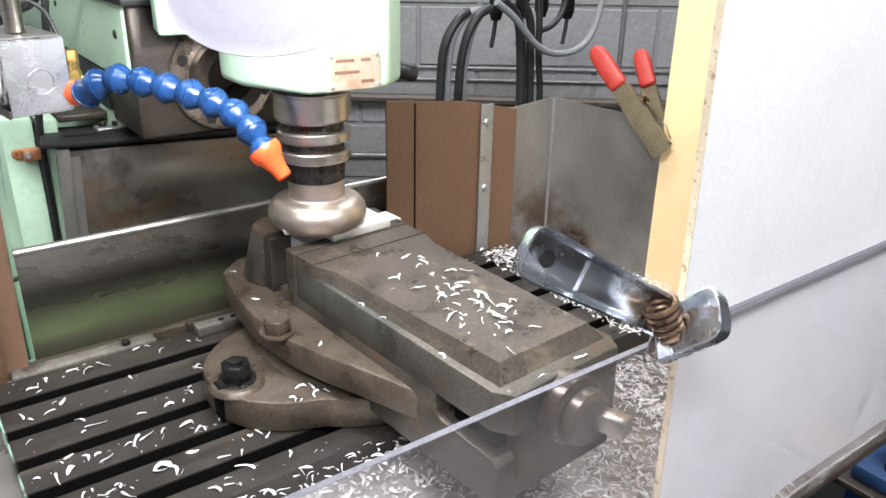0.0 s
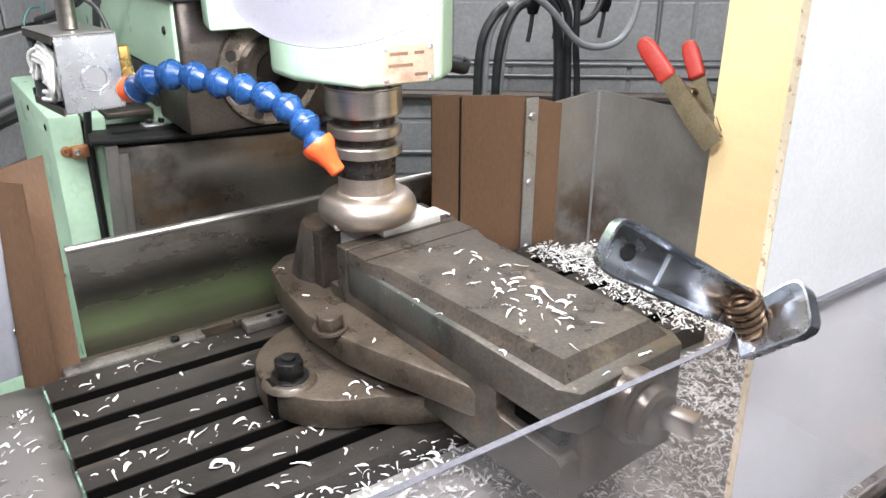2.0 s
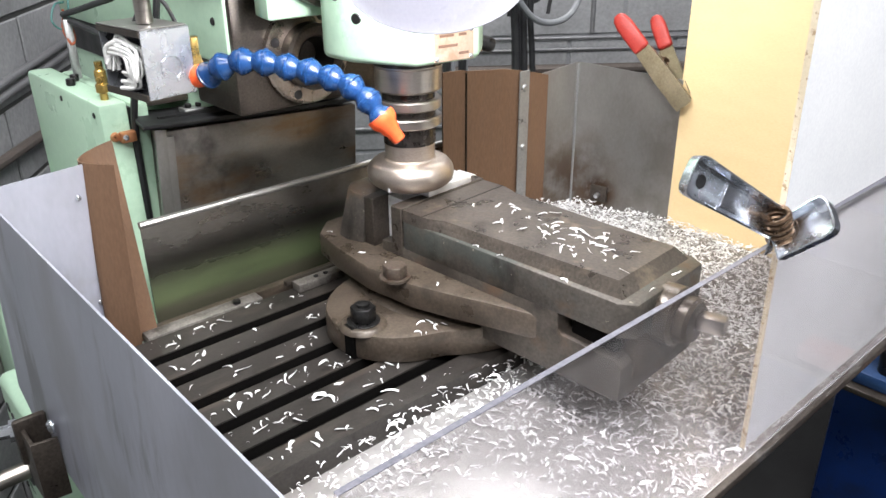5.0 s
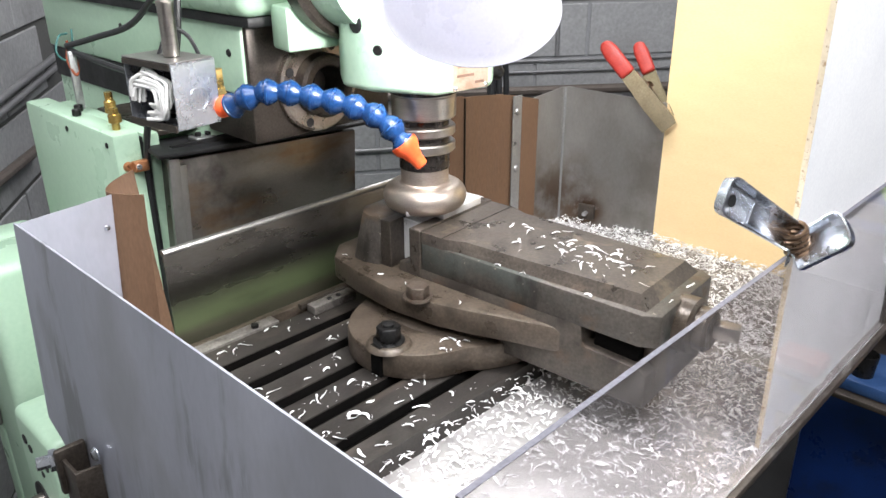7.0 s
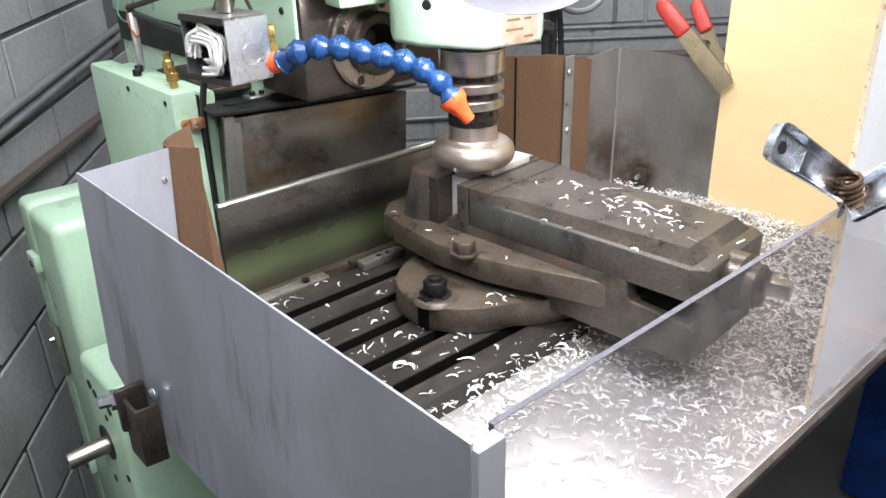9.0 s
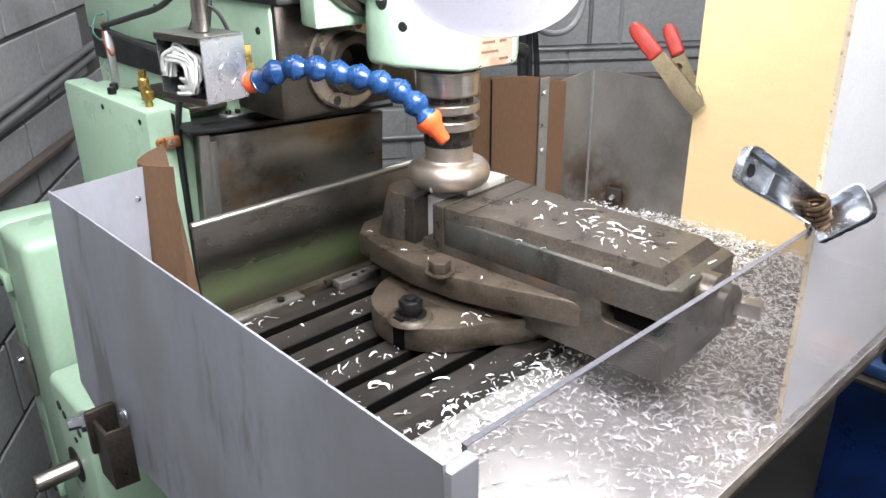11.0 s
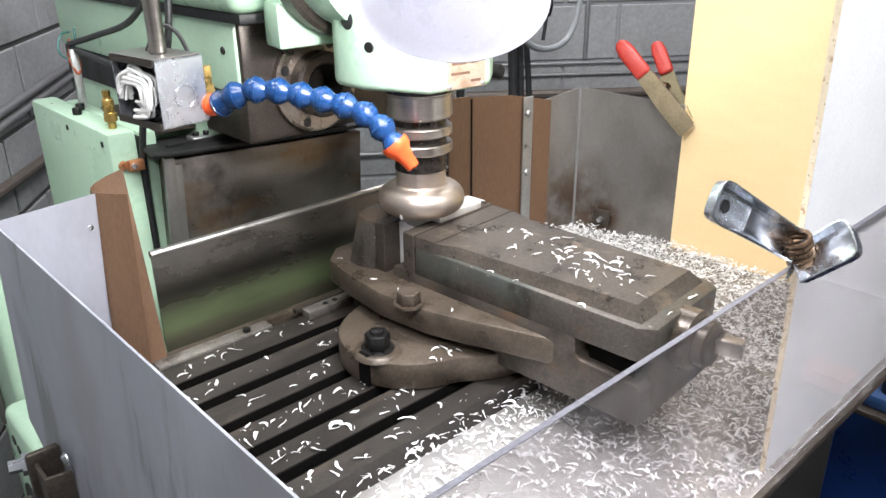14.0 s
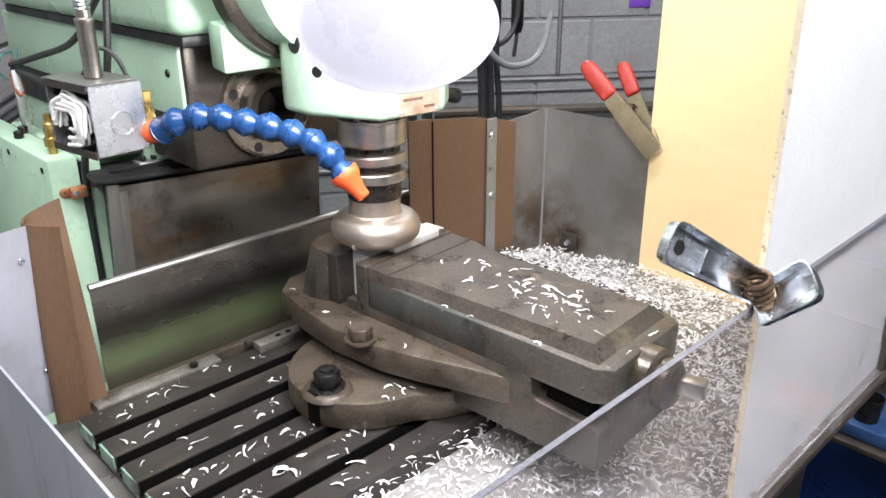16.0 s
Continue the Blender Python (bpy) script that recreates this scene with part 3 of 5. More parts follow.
part("card_crease", box(0.6645, 0.6662, 0.9995, 1.003, -0.01, 0.277), "bore", tray)
part("riveted_strip", box(0.79, 0.816, 0.9885, 0.9915, -0.02, 0.262, 0.0008, seg=1), "zinc", tray, "zinc strip with three rivets")
for z in (0.231, 0.116, -0.004):
    part("rivet", lathe([(0, 0.0038), (0.005, 0.003), (0.0074, 0.0), (0, 0.0)], axis_to((0.803, 0.9885, z), (0, -1, 0)), 14), "zinc", tray)
part("bent_edge", tube([(0.9485, 0.9815, TZ), (0.9485, 0.9815, 0.256)], 0.0026, 8, raw=True), "zinc", tray)
latch = part("latch_plate", box(-0.018, 0.018, -0.003, 0.003, -0.017, 0.017, 0.002, m=axis_to((0.959, 0.918, 0.0), (-0.97, -0.23, 0)) @ pose(0, 0, 0, 90, 0, 0)), "darkiron", tray, "small dark steel latch plate")
part("latch_bolt", lathe([(0, 0.014), (0.0045, 0.013), (0.005, 0.0), (0, 0.0)], axis_to((0.956, 0.917, -0.001), (-0.97, -0.23, 0)), 14), "chrome", tray)

# ---- boards and the clear front guard ----
ply = thing("yellow_board", (1.005, 0.6, TZ), "tall yellow fibreboard standing in the chip tray", "board")
part("board", box(0.998, 1.010, 0.44, 0.782, TZ, 0.78, 0.001, seg=1), "ply", ply)
white = thing("white_board", (0.7, 0.334, TZ), "tall white laminated board with scuffs behind the guard", "board")
part("laminate", prism([(0.474, 0.3285), (0.93, 0.3285), (0.93, 0.3335), (0.474, 0.3335)], TZ + 0.008, 0.80, 0, top=[(0.452, 0.3285), (0.80, 0.3285), (0.80, 0.3335), (0.452, 0.3335)]), "white", white)
part("sawn_edge", prism([(0.4722, 0.3280), (0.4738, 0.3280), (0.4738, 0.3338), (0.4722, 0.3338)], TZ + 0.008, 0.80, 0, top=[(0.4502, 0.3280), (0.4518, 0.3280), (0.4518, 0.3338), (0.4502, 0.3338)]), "plyedge", white, "raw sawn board edge")
guard = thing("clear_guard", (0.42, 0.32, TZ), "clear scratched acrylic splash guard along the tray front", "guard")
pane = part("pane", box(-0.082, 0.935, 0.3185, 0.3235, TZ + 0.001, 0.2495), "plexi", guard)
pane.visible_shadow = False
part("sawn_edge", box(-0.082, 0.935, 0.3185, 0.3235, 0.2496, 0.2502), "plexi_edge", guard)
part("end_channel", box(0.936, 0.944, 0.312, 0.33, TZ - 0.01, 0.25, 0.001), "darkiron", guard)

# ---- milling vise, turned 4 degrees on its swivel base ----
VISE = Matrix.Translation((0.448, 0.65, 0)) @ Matrix.Rotation(radians(4), 4, "Z")
vise = thing("milling_vise", (0.448, 0.65, 0.0), "heavy worn cast iron milling vise with chips on top", "vise")
# swivel base: round flange with two bolt ears and a raised ring


def base_outline():
    pts = []
    for i in range(72):
        a = 2 * math.pi * i / 72
        r = 0.172 + 0.045 * max(0.0, abs(math.cos(a)) - 0.72) / 0.28
        pts.append((0.442 + r * math.cos(a), 0.785 + r * math.sin(a) * (0.86 if math.sin(a) > 0 else 0.90)))
    return pts


b = prism(base_outline(), 0.0005, 0.041, 0.005)
b = lathe([(0.156, 0.039), (0.153, 0.0425), (0.138, 0.0465), (0.128, 0.047), (0.126, 0.056), (0.0, 0.056)], Matrix.Translation((0.455, 0.79, 0)), 56, b)
for x, y in ((0.252, 0.762), (0.632, 0.808)):
    b = lathe([(0.0, 0.046), (0.027, 0.046), (0.030, 0.044), (0.033, 0.039), (0.0, 0.039)], Matrix.Translation((x, y, 0)), 32, b)
part("swivel_base", b, "base", vise)
# bolt slot in the ear with its nut; a near-black block paints its shaded inside
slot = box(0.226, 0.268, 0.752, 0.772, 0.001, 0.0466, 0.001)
part("bolt_slot_shade", slot, "slot", vise)
# upper plate, leaf-shaped
plate = [(-0.075, 0.345), (-0.112, 0.315), (-0.128, 0.25), (-0.139, 0.17), (-0.134, 0.09), (-0.120, 0.035), (-0.106, -0.008), (-0.094, -0.05), (-0.0835, -0.088), (-0.06, -0.10), (0.06, -0.10), (0.0835, -0.088), (0.094, -0.05), (0.106, -0.008), (0.120, 0.035), (0.134, 0.09), (0.139, 0.17), (0.128, 0.25), (0.112, 0.315), (0.075, 0.345)]
part("swivel_plate", prism(plate, 0.056, 0.094, 0.006, VISE), "base", vise)
# body under the moving jaw
SIDE = VISE @ Matrix(((0, 0, 1, 0), (1, 0, 0, 0), (0, 1, 0, 0), (0, 0, 0, 1)))
part("body", prism([(0.2, 0.024), (0.2, 0.109), (-0.110, 0.109), (-0.113, 0.106), (-0.115, 0.087), (-0.120, 0.081), (-0.195, 0.077), (-0.203, 0.070), (-0.203, 0.024)], -0.0848, 0.0848, 0.002, SIDE), "body", vise, "brown oily cast body with a clearance gap under the jaw")
part("front_plate", box(-0.060, 0.0846, -0.206, -0.187, 0.045, 0.1075, 0.004, VISE), "base", vise)
# black block filling the gap under the jaw to paint its shade
part("jaw_gap_shade", box(-0.070, 0.078, -0.186, -0.124, 0.07, 0.108, 0.003, VISE), "slot", vise)
# moving jaw: block, stepped slab with chamfers
jaw = [(-0.085, 0.155), (-0.085, 0.10), (-0.085, -0.192), (-0.073, -0.212), (0.073, -0.212), (0.085, -0.192), (0.085, 0.155)]
part("moving_jaw", prism(jaw, 0.1072, 0.151, 0.003, VISE, seg=2), "vise", vise)
b = prism([(-0.085, 0.155), (-0.085, 0.118), (-0.080, 0.088), (-0.0755, -0.194), (0.0755, -0.194), (0.080, 0.088), (0.085, 0.118), (0.085, 0.155)], 0.1495, 0.1565, 0, VISE,
          top=[(-0.085, 0.155), (-0.085, 0.116), (-0.077, 0.086), (-0.070, -0.187), (0.070, -0.187), (0.077, 0.086), (0.085, 0.116), (0.085, 0.155)])
b = prism([(-0.085, 0.155), (-0.085, 0.116), (-0.077, 0.086), (-0.070, -0.187), (0.070, -0.187), (0.077, 0.086), (0.085, 0.116), (0.085, 0.155)], 0.1564, 0.1665, 0, VISE, b,
          top=[(-0.084, 0.155), (-0.084, 0.112), (-0.073, 0.082), (-0.0625, -0.178), (0.0625, -0.178), (0.073, 0.082), (0.084, 0.112), (0.084, 0.155)])
part("jaw_top", b, "vise_top", vise, "worn grey-brown jaw top")
part("jaw_insert", box(-0.086, 0.087, 0.1565, 0.178, 0.095, 0.168, 0.0012, VISE, seg=1), "vise_top", vise)
for v in (0.1558, 0.117):
    part("groove", box(-0.084, 0.084, v - 0.0008, v + 0.0008, 0.160, 0.1671, 0, VISE), "bore", vise)
part("screw_boss", lathe([(0, 0.0), (0.036, 0.0), (0.036, 0.022), (0.031, 0.026), (0.028, 0.026), (0.028, 0.038), (0.024, 0.042), (0, 0.042)], VISE @ pose(-0.006, -0.206, 0.116, 90, 0, 0), 36), "base", vise)
part("screw_drive", box(-0.0095, 0.0095, -0.0095, 0.0095, 0.040, 0.072, 0.002, VISE @ pose(-0.006, -0.206, 0.116, 90, 0, 12)), "arbor", vise, "bare steel square drive")
# fixed jaw with its dark insert
fj = [(-0.098, 0.288), (-0.101, 0.265), (-0.092, 0.235), (0.092, 0.235), (0.101, 0.265), (0.098, 0.288), (0.07, 0.308), (-0.07, 0.308)]
ft = [(-0.078, 0.280), (-0.084, 0.260), (-0.083, 0.235), (0.083, 0.235), (0.084, 0.260), (0.078, 0.280), (0.06, 0.296), (-0.06, 0.296)]
part("fixed_jaw", prism(fj, 0.08, 0.1665, 0.003, VISE, top=ft), "vise", vise)
part("fixed_insert", box(-0.087, 0.087, 0.2145, 0.2345, 0.09, 0.1675, 0.001, VISE, seg=1), "darkiron", vise)
for u, v in ((-0.105, 0.118), (0.105, 0.118)):
    b = hexagon(0.0165, 0.0955, 0.113, VISE @ pose(u - 0.03, v, 0, 0, 0, 12))
    b = lathe([(0, 0.0965), (0.021, 0.0965), (0.021, 0.0935), (0, 0.0935)], VISE @ pose(u - 0.03, v, 0), 24, b)
    part("swivel_bolt", b, "bolt", vise)
stud = thing("clamping_stud", (0.252, 0.762, 0.046), "black oxide stud and hex nut on a washer holding the vise", "stud")
part("washer", lathe([(0, 0.048), (0.0215, 0.048), (0.0225, 0.0475), (0.0225, 0.0463), (0, 0.0463)], Matrix.Translation((0.252, 0.762, 0)), 28), "blackbolt", stud)
part("nut", hexagon(0.0175, 0.0482, 0.069, pose(0.252, 0.762, 0, 0, 0, 20)), "blackbolt", stud)
part("stud", lathe([(0, 0.0745), (0.004, 0.0745), (0.0085, 0.073), (0.0085, 0.045), (0, 0.045)], Matrix.Translation((0.252, 0.762, 0)), 20), "blackbolt", stud)

# ---- aluminium workpiece gripped in the jaws ----
work = thing("aluminium_workpiece", (0.45, 0.84, 0.1), "bright half-milled aluminium block gripped in the vise", "workpiece")
part("lower_block", box(-0.058, 0.094, 0.1785, 0.214, 0.10, 0.1662, 0.0006, VISE, seg=1), "alu", work)
part("raised_block", box(-0.028, 0.062, 0.1595, 0.214, 0.1664, 0.1785, 0.0012, VISE), "alu", work)

# ---- the milling machine behind the table ----
mill = thing("milling_machine", (0.4, 1.45, FLOOR_Z), "pale green painted universal milling machine with a dark iron spindle nose", "milling machine")
# electrical cabinet on the column side
part("cabinet", box(0.112, 0.156, 1.222, 1.575, -0.70, 0.276, 0.006), "green", mill)
part("cabinet_side", box(0.1655, 0.189, 1.226, 1.56, -0.70, 0.268, 0.004), "green", mill)
part("cabinet_joint", box(0.1562, 0.1653, 1.236, 1.55, -0.70, 0.262), "black", mill)
for x, y, z in ((0.1115, 1.395, 0.257), (0.1115, 1.245, 0.257), (0.1115, 1.26, 0.0), (0.1115, 1.50, 0.02)):
    part("cabinet_screw", lathe([(0, 0.002), (0.004, 0.0015), (0.005, 0), (0, 0)], axis_to((x, y, z), (-1, 0, 0)), 10), "blackbolt", mill)
part("cable_down", tube([(0.170, 1.19, 0.33), (0.164, 1.21, 0.28), (0.161, 1.222, 0.22), (0.161, 1.226, 0.10), (0.161, 1.228, -0.2)], 0.0055), "wireblack", mill)
tag = part("copper_clip", box(0.134, 0.158, 1.209, 1.2215, 0.215, 0.232, 0.002), "copper", mill, "copper pipe clip")
part("clip_screw", lathe([(0, 0.006), (0.006, 0.005), (0.008, 0), (0, 0)], axis_to((0.129, 1.222, 0.224), (0, -1, 0)), 14), "copper", mill)
part("clip_screw", lathe([(0, 0.003), (0.004, 0.0025), (0.005, 0), (0, 0)], axis_to((0.141, 1.209, 0.224), (0, -1, 0)), 12), "chrome", mill)
# rounded switch cover low on the side
b = box(-0.050, 0.1115, 1.465, 1.618, -0.82, 0.022, 0.022, seg=4)
cover = part("switch_cover", b, "green", mill)
part("cover_back", box(-0.046, 0.1115, 1.624, 1.70, -0.82, 0.020, 0.018, seg=4), "green", mill)
part("cover_seam", box(-0.044, 0.110, 1.6175, 1.6245, -0.80, 0.0), "black", mill)
for z in (-0.095, -0.60):
    catch = part("cover_catch", box(-0.064, -0.0495, 1.595, 1.645, z - 0.018, z + 0.018, 0.004), "green", mill)
    part("catch_screw", lathe([(0, 0.004), (0.007, 0.003), (0.008, 0), (0, 0)], axis_to((-0.064, 1.612, z), (-1, 0, 0)), 6), "black", catch)
part("cover_handle", box(-0.062, -0.0495, 1.60, 1.64, -0.36, -0.24, 0.006), "greypanel", mill, "worn steel latch handle")
part("handle_screw", lathe([(0, 0.01), (0.006, 0.009), (0.008, 0), (0, 0)], axis_to((-0.062, 1.612, -0.27), (-1, 0, 0)), 12), "chrome", mill)
part("cabinet_lead", tube([(0.110, 1.36, -0.02), (0.03, 1.33, -0.03), (-0.01, 1.30, -0.06), (0.0, 1.26, -0.10), (0.02, 1.21, -0.13)], 0.004), "wireblack", mill)
# column body: the pale side with its plug, the dark iron front
part("column", box(0.262, 0.535, 1.20, 1.80, FLOOR_Z, 0.40, 0.012), "green", mill)
part("column_side", prism([(1.068, 0.336), (1.80, 0.336), (1.80, 0.438), (1.068, 0.438)], 0.256, 0.33, 0.005, Matrix(((0, 0, 1, 0), (1, 0, 0, 0), (0, 1, 0, 0), (0, 0, 0, 1)))), "green", mill, "pale green gear housing side")
# black strip painting the shade under the housing
part("housing_gap_shade", box(0.258, 0.262, 1.20, 1.79, 0.277, 0.335), "black", mill)
part("housing_shelf", box(0.192, 0.261, 1.235, 1.46, 0.258, 0.268, 0.002), "darkiron", mill)
part("housing_plug", lathe([(0, 0.002), (0.005, 0.002), (0.006, 0), (0, 0)], axis_to((0.2557, 1.101, 0.397), (-1, 0, 0)), 14), "blackbolt", mill)
part("housing_plug", lathe([(0, 0.002), (0.004, 0.002), (0.005, 0), (0, 0)], axis_to((0.2557, 1.45, 0.405), (-1, 0, 0)), 14), "blackbolt", mill)
part("spindle_block", box(0.2615, 0.535, 1.060, 1.20, 0.262, 0.438, 0.006), "darkiron", mill, "dark oily cast iron spindle block")
# horizontal spindle nose
nose_m = axis_to((0.379, 1.060, 0.340), (0.0, -1, 0))
nose = part("spindle_nose", lathe([(0.050, 0.014), (0.070, 0.014), (0.074, 0.011), (0.074, -0.004), (0.050, -0.004)], nose_m, 56, closed=True), "nose", mill, "ground steel spindle nose flange")
part("nose_collar", lathe([(0.031, 0.034), (0.036, 0.037), (0.045, 0.037), (0.0495, 0.033), (0.0495, -0.003), (0.031, -0.003)], nose_m, 56, closed=True), "darkiron", mill, "dark oily nose collar")
part("spindle_bore", lathe([(0.031, 0.0355), (0.025, 0.008), (0.018, -0.004), (0, -0.004)], nose_m, 40), "bore", mill)
for k in range(4):
    a = radians(66 + 90 * k)
    part("nose_hole", lathe([(0, 0.0145), (0.0068, 0.0148), (0.0074, 0.0140), (0, 0.0135)], nose_m @ Matrix.Translation((0.062 * math.cos(a), 0.062 * math.sin(a), 0)), 14), "black", mill)
# overarm above the column, and its dark guide
part("overarm", box(0.236, 0.55, 1.022, 1.75, 0.452, 0.66, 0.02, seg=3), "green", mill)
part("overarm_guide", box(0.248, 0.54, 1.03, 1.74, 0.4385, 0.453, 0.003), "black", mill)
part("overarm_toe", prism([(0.272, 0.972), (0.41, 0.972), (0.41, 1.03), (0.285, 1.03)], 0.408, 0.47, 0.006), "green", mill)
# way cover of sheet steel under a black rubber lid
COVER = Matrix.Translation((0.16, 1.16, 0.254)) @ Matrix.Rotation(radians(3.2), 4, "Y")
part("way_cover", box(0.028, 0.395, 0.018, 0.085, -0.30, -0.022, 0.004, COVER), "wayskin", mill, "grease-smeared sheet steel way cover")
lid = [(-0.008, 0.0), (0.05, -0.004), (0.12, 0.001), (0.20, -0.004), (0.30, 0.0), (0.36, -0.003), (0.405, 0.0), (0.405, 0.10), (0.02, 0.10), (0.0, 0.05)]
part("way_cover_lid", prism(lid, -0.012, -0.005, 0.002, COVER), "black", mill, "ragged black rubber lid")
part("way_cover_edge", box(0.012, 0.030, 0.008, 0.0175, -0.30, -0.016, 0.002, COVER), "greypanel", mill)
part("cover_fold", box(0.0305, 0.044, 0.0145, 0.0178, -0.30, -0.030, 0.001, COVER), "greypanel", mill)
part("lid_bracket", box(0.075, 0.115, 0.035, 0.062, -0.0045, 0.003, 0.002, COVER), "zinc", mill)
for x in (0.086, 0.104):
    part("lid_bolt", hexagon(0.006, 0.0032, 0.010, COVER @ pose(x, 0.048, 0)), "blackbolt", mill)
# black sheet on the column front as the shade behind the way cover
part("recess_shade", box(0.1895, 0.533, 1.190, 1.199, -0.3, 0.25), "black", mill)
part("clamp_lever", tube([(0.315, 1.13, 0.247), (0.333, 1.125, 0.264), (0.341, 1.122, 0.274)], 0.006, 10), "blackbolt", mill)
# knobs and fittings on the cabinet top
for x, y, r, h in ((0.135, 1.255, 0.010, 0.034), (0.150, 1.30, 0.009, 0.05), (0.142, 1.275, 0.008, 0.026)):
    part("valve_fitting", lathe([(0, h), (r * 0.7, h), (r * 0.7, h * 0.75), (r, h * 0.7), (r, h * 0.35), (r * 0.6, h * 0.3), (r * 0.6, 0), (0, 0)], Matrix.Translation((x, y, 0.2765)), 16), "brass", mill)
for x, y in ((0.130, 1.39), (0.146, 1.42)):
    part("cabinet_bolt", hexagon(0.008, 0.2765, 0.288, pose(x, y, 0)), "blackbolt", mill)
part("bracket_post", box(0.150, 0.163, 1.432, 1.438, 0.2765, 0.375, 0.001), "zinc", mill)
part("housing_wire", tube([(0.165, 1.46, 0.40), (0.147, 1.45, 0.398), (0.135, 1.44, 0.375), (0.147, 1.44, 0.360), (0.163, 1.445, 0.372), (0.170, 1.45, 0.408)], 0.0017), "wirecyan", mill)
part("housing_wire", tube([(0.160, 1.45, 0.385), (0.150, 1.44, 0.36), (0.156, 1.43, 0.335), (0.166, 1.44, 0.35), (0.158, 1.45, 0.39)], 0.0022), "rustred", mill)
part("housing_cable", tube([(0.155, 1.445, 0.382), (0.18, 1.38, 0.40), (0.20, 1.28, 0.43), (0.21, 1.18, 0.50)], 0.005), "wireblack", mill)
part("housing_cable", tube([(0.158, 1.445, 0.375), (0.185, 1.32, 0.355), (0.18, 1.16, 0.36), (0.175, 1.10, 0.42), (0.19, 1.10, 0.52)], 0.005), "wireblack", mill)
# lower gear case under the tray end, with a drive shaft
part("gear_case", prism([(-0.117, 1.056), (0.15, 1.056), (0.15, 1.207), (-0.117, 1.207)], -0.62, -0.088, 0.014, seg=3), "green", mill)
# flat black discs paint the shaded insides of the shaft and case holes
part("shaft_hole", lathe([(0, 0.0), (0.030, 0.0), (0.030, 0.002), (0, 0.002)], axis_to((-0.1172, 1.148, -0.232), (-1, 0, 0)), 24), "black", mill)
part("drive_shaft", lathe([(0.006, 0.066), (0.0125, 0.066), (0.0140, 0.063), (0.0140, 0.0), (0, 0.0)], axis_to((-0.116, 1.143, -0.232), (-1, 0, 0)), 22), "arbor", mill, "bare steel drive shaft")
part("shaft_bore", lathe([(0, 0.0), (0.006, 0.0), (0.006, 0.001), (0, 0.001)], axis_to((-0.1815, 1.143, -0.232), (-1, 0, 0)), 14), "black", mill)
for y, z, r in ((1.170, -0.132, 0.008), (1.152, -0.140, 0.007), (1.092, -0.142, 0.007), (1.118, -0.168, 0.005), (1.078, -0.262, 0.006), (1.155, -0.31, 0.006)):
    part("case_hole", lathe([(0, 0.0), (r, 0.0), (r, 0.0015), (0, 0.0015)], axis_to((-0.1172, y, z), (-1, 0, 0)), 12), "black", mill)
part("oil_cup", lathe([(0, 0.02), (0.006, 0.02), (0.009, 0.014), (0.009, 0.004), (0.006, 0), (0, 0)], axis_to((-0.015, 1.055, -0.24), (0, -1, 0.2)), 14), "arbor", mill)
part("saddle", box(0.09, 0.80, 0.60, 1.22, FLOOR_Z, -0.10, 0.02), "green", mill)

# ---- vertical head ----
headm = thing("vertical_head", (0.39, 0.86, 0.36), "pale green vertical milling head with a rating plate", "milling head")
hd = [(0.326, 0.925), (0.328, 0.868), (0.372, 0.783), (0.470, 0.770), (0.512, 0.805), (0.525, 0.93), (0.465, 0.972), (0.36, 0.972)]
part("head_body", prism(hd, 0.36, 0.70, 0.010, seg=3), "green", headm)
ringm = axis_to((0.385, 0.952, 0.546), (-0.08, 1, 0.02))
part("swivel_ring", lathe([(0.0, -0.005), (0.125, -0.005), (0.13, 0.0), (0.13, 0.022), (0.0, 0.022)], ringm, 56), "darkiron", headm, "dark swivel ring")
part("swivel_boss", lathe([(0.0, -0.07), (0.10, -0.07), (0.115, -0.06), (0.115, -0.005), (0.0, -0.005)], ringm, 48), "green", headm)
part("head_plug", lathe([(0, 0.0015), (0.010, 0.0015), (0.0125, 0), (0, 0)], axis_to((0.3266, 0.892, 0.450), (-1.0, -0.035, 0)), 20), "black", headm)
part("head_plug", lathe([(0, 0.0015), (0.006, 0.0015), (0.0075, 0), (0, 0)], axis_to((0.334, 0.857, 0.418), (-0.888, -0.459, 0)), 16), "blackbolt", headm)
plate_m = axis_to((0.428, 0.7745, 0.385), (-0.127, -1, 0))
pl = part("rating_plate", box(-0.031, 0.031, -0.021, 0.021, 0, 0.0015, 0.0005, plate_m, seg=1), "plate", headm, "worn copper-coloured rating plate")
for i, (u, v, w) in enumerate(((-0.012, 0.012, 0.022), (0.013, 0.012, 0.012), (-0.010, -0.001, 0.03), (0.015, -0.012, 0.016))):
    part("plate_bar", box(u - w / 2, u + w / 2, v - 0.0018, v + 0.0018, 0.0016, 0.0021, 0, plate_m), "ink", headm)
for u in (-0.027, 0.027):
    for v in (-0.017, 0.017):
        part("plate_screw", lathe([(0, 0.003), (0.002, 0.0027), (0.003, 0.0016), (0, 0.0016)], plate_m @ Matrix.Translation((u, v, 0)), 10), "chrome", headm)
part("head_knob", lathe([(0, 0.03), (0.009, 0.029), (0.011, 0.024), (0.011, 0.004), (0.006, 0.0), (0, 0)], axis_to((0.514, 0.825, 0.372), (0.9, -0.4, -0.25)), 20), "blackbolt", headm)
# quill, collars and the round-nosed cutter
SP = Matrix.Translation((0.410, 0.848, 0))
part("quill", lathe([(0.0, 0.362), (0.048, 0.362), (0.048, 0.352), (0.0465, 0.35), (0.0465, 0.321), (0.044, 0.318), (0.0, 0.318)], SP, 56), "arbor", headm)
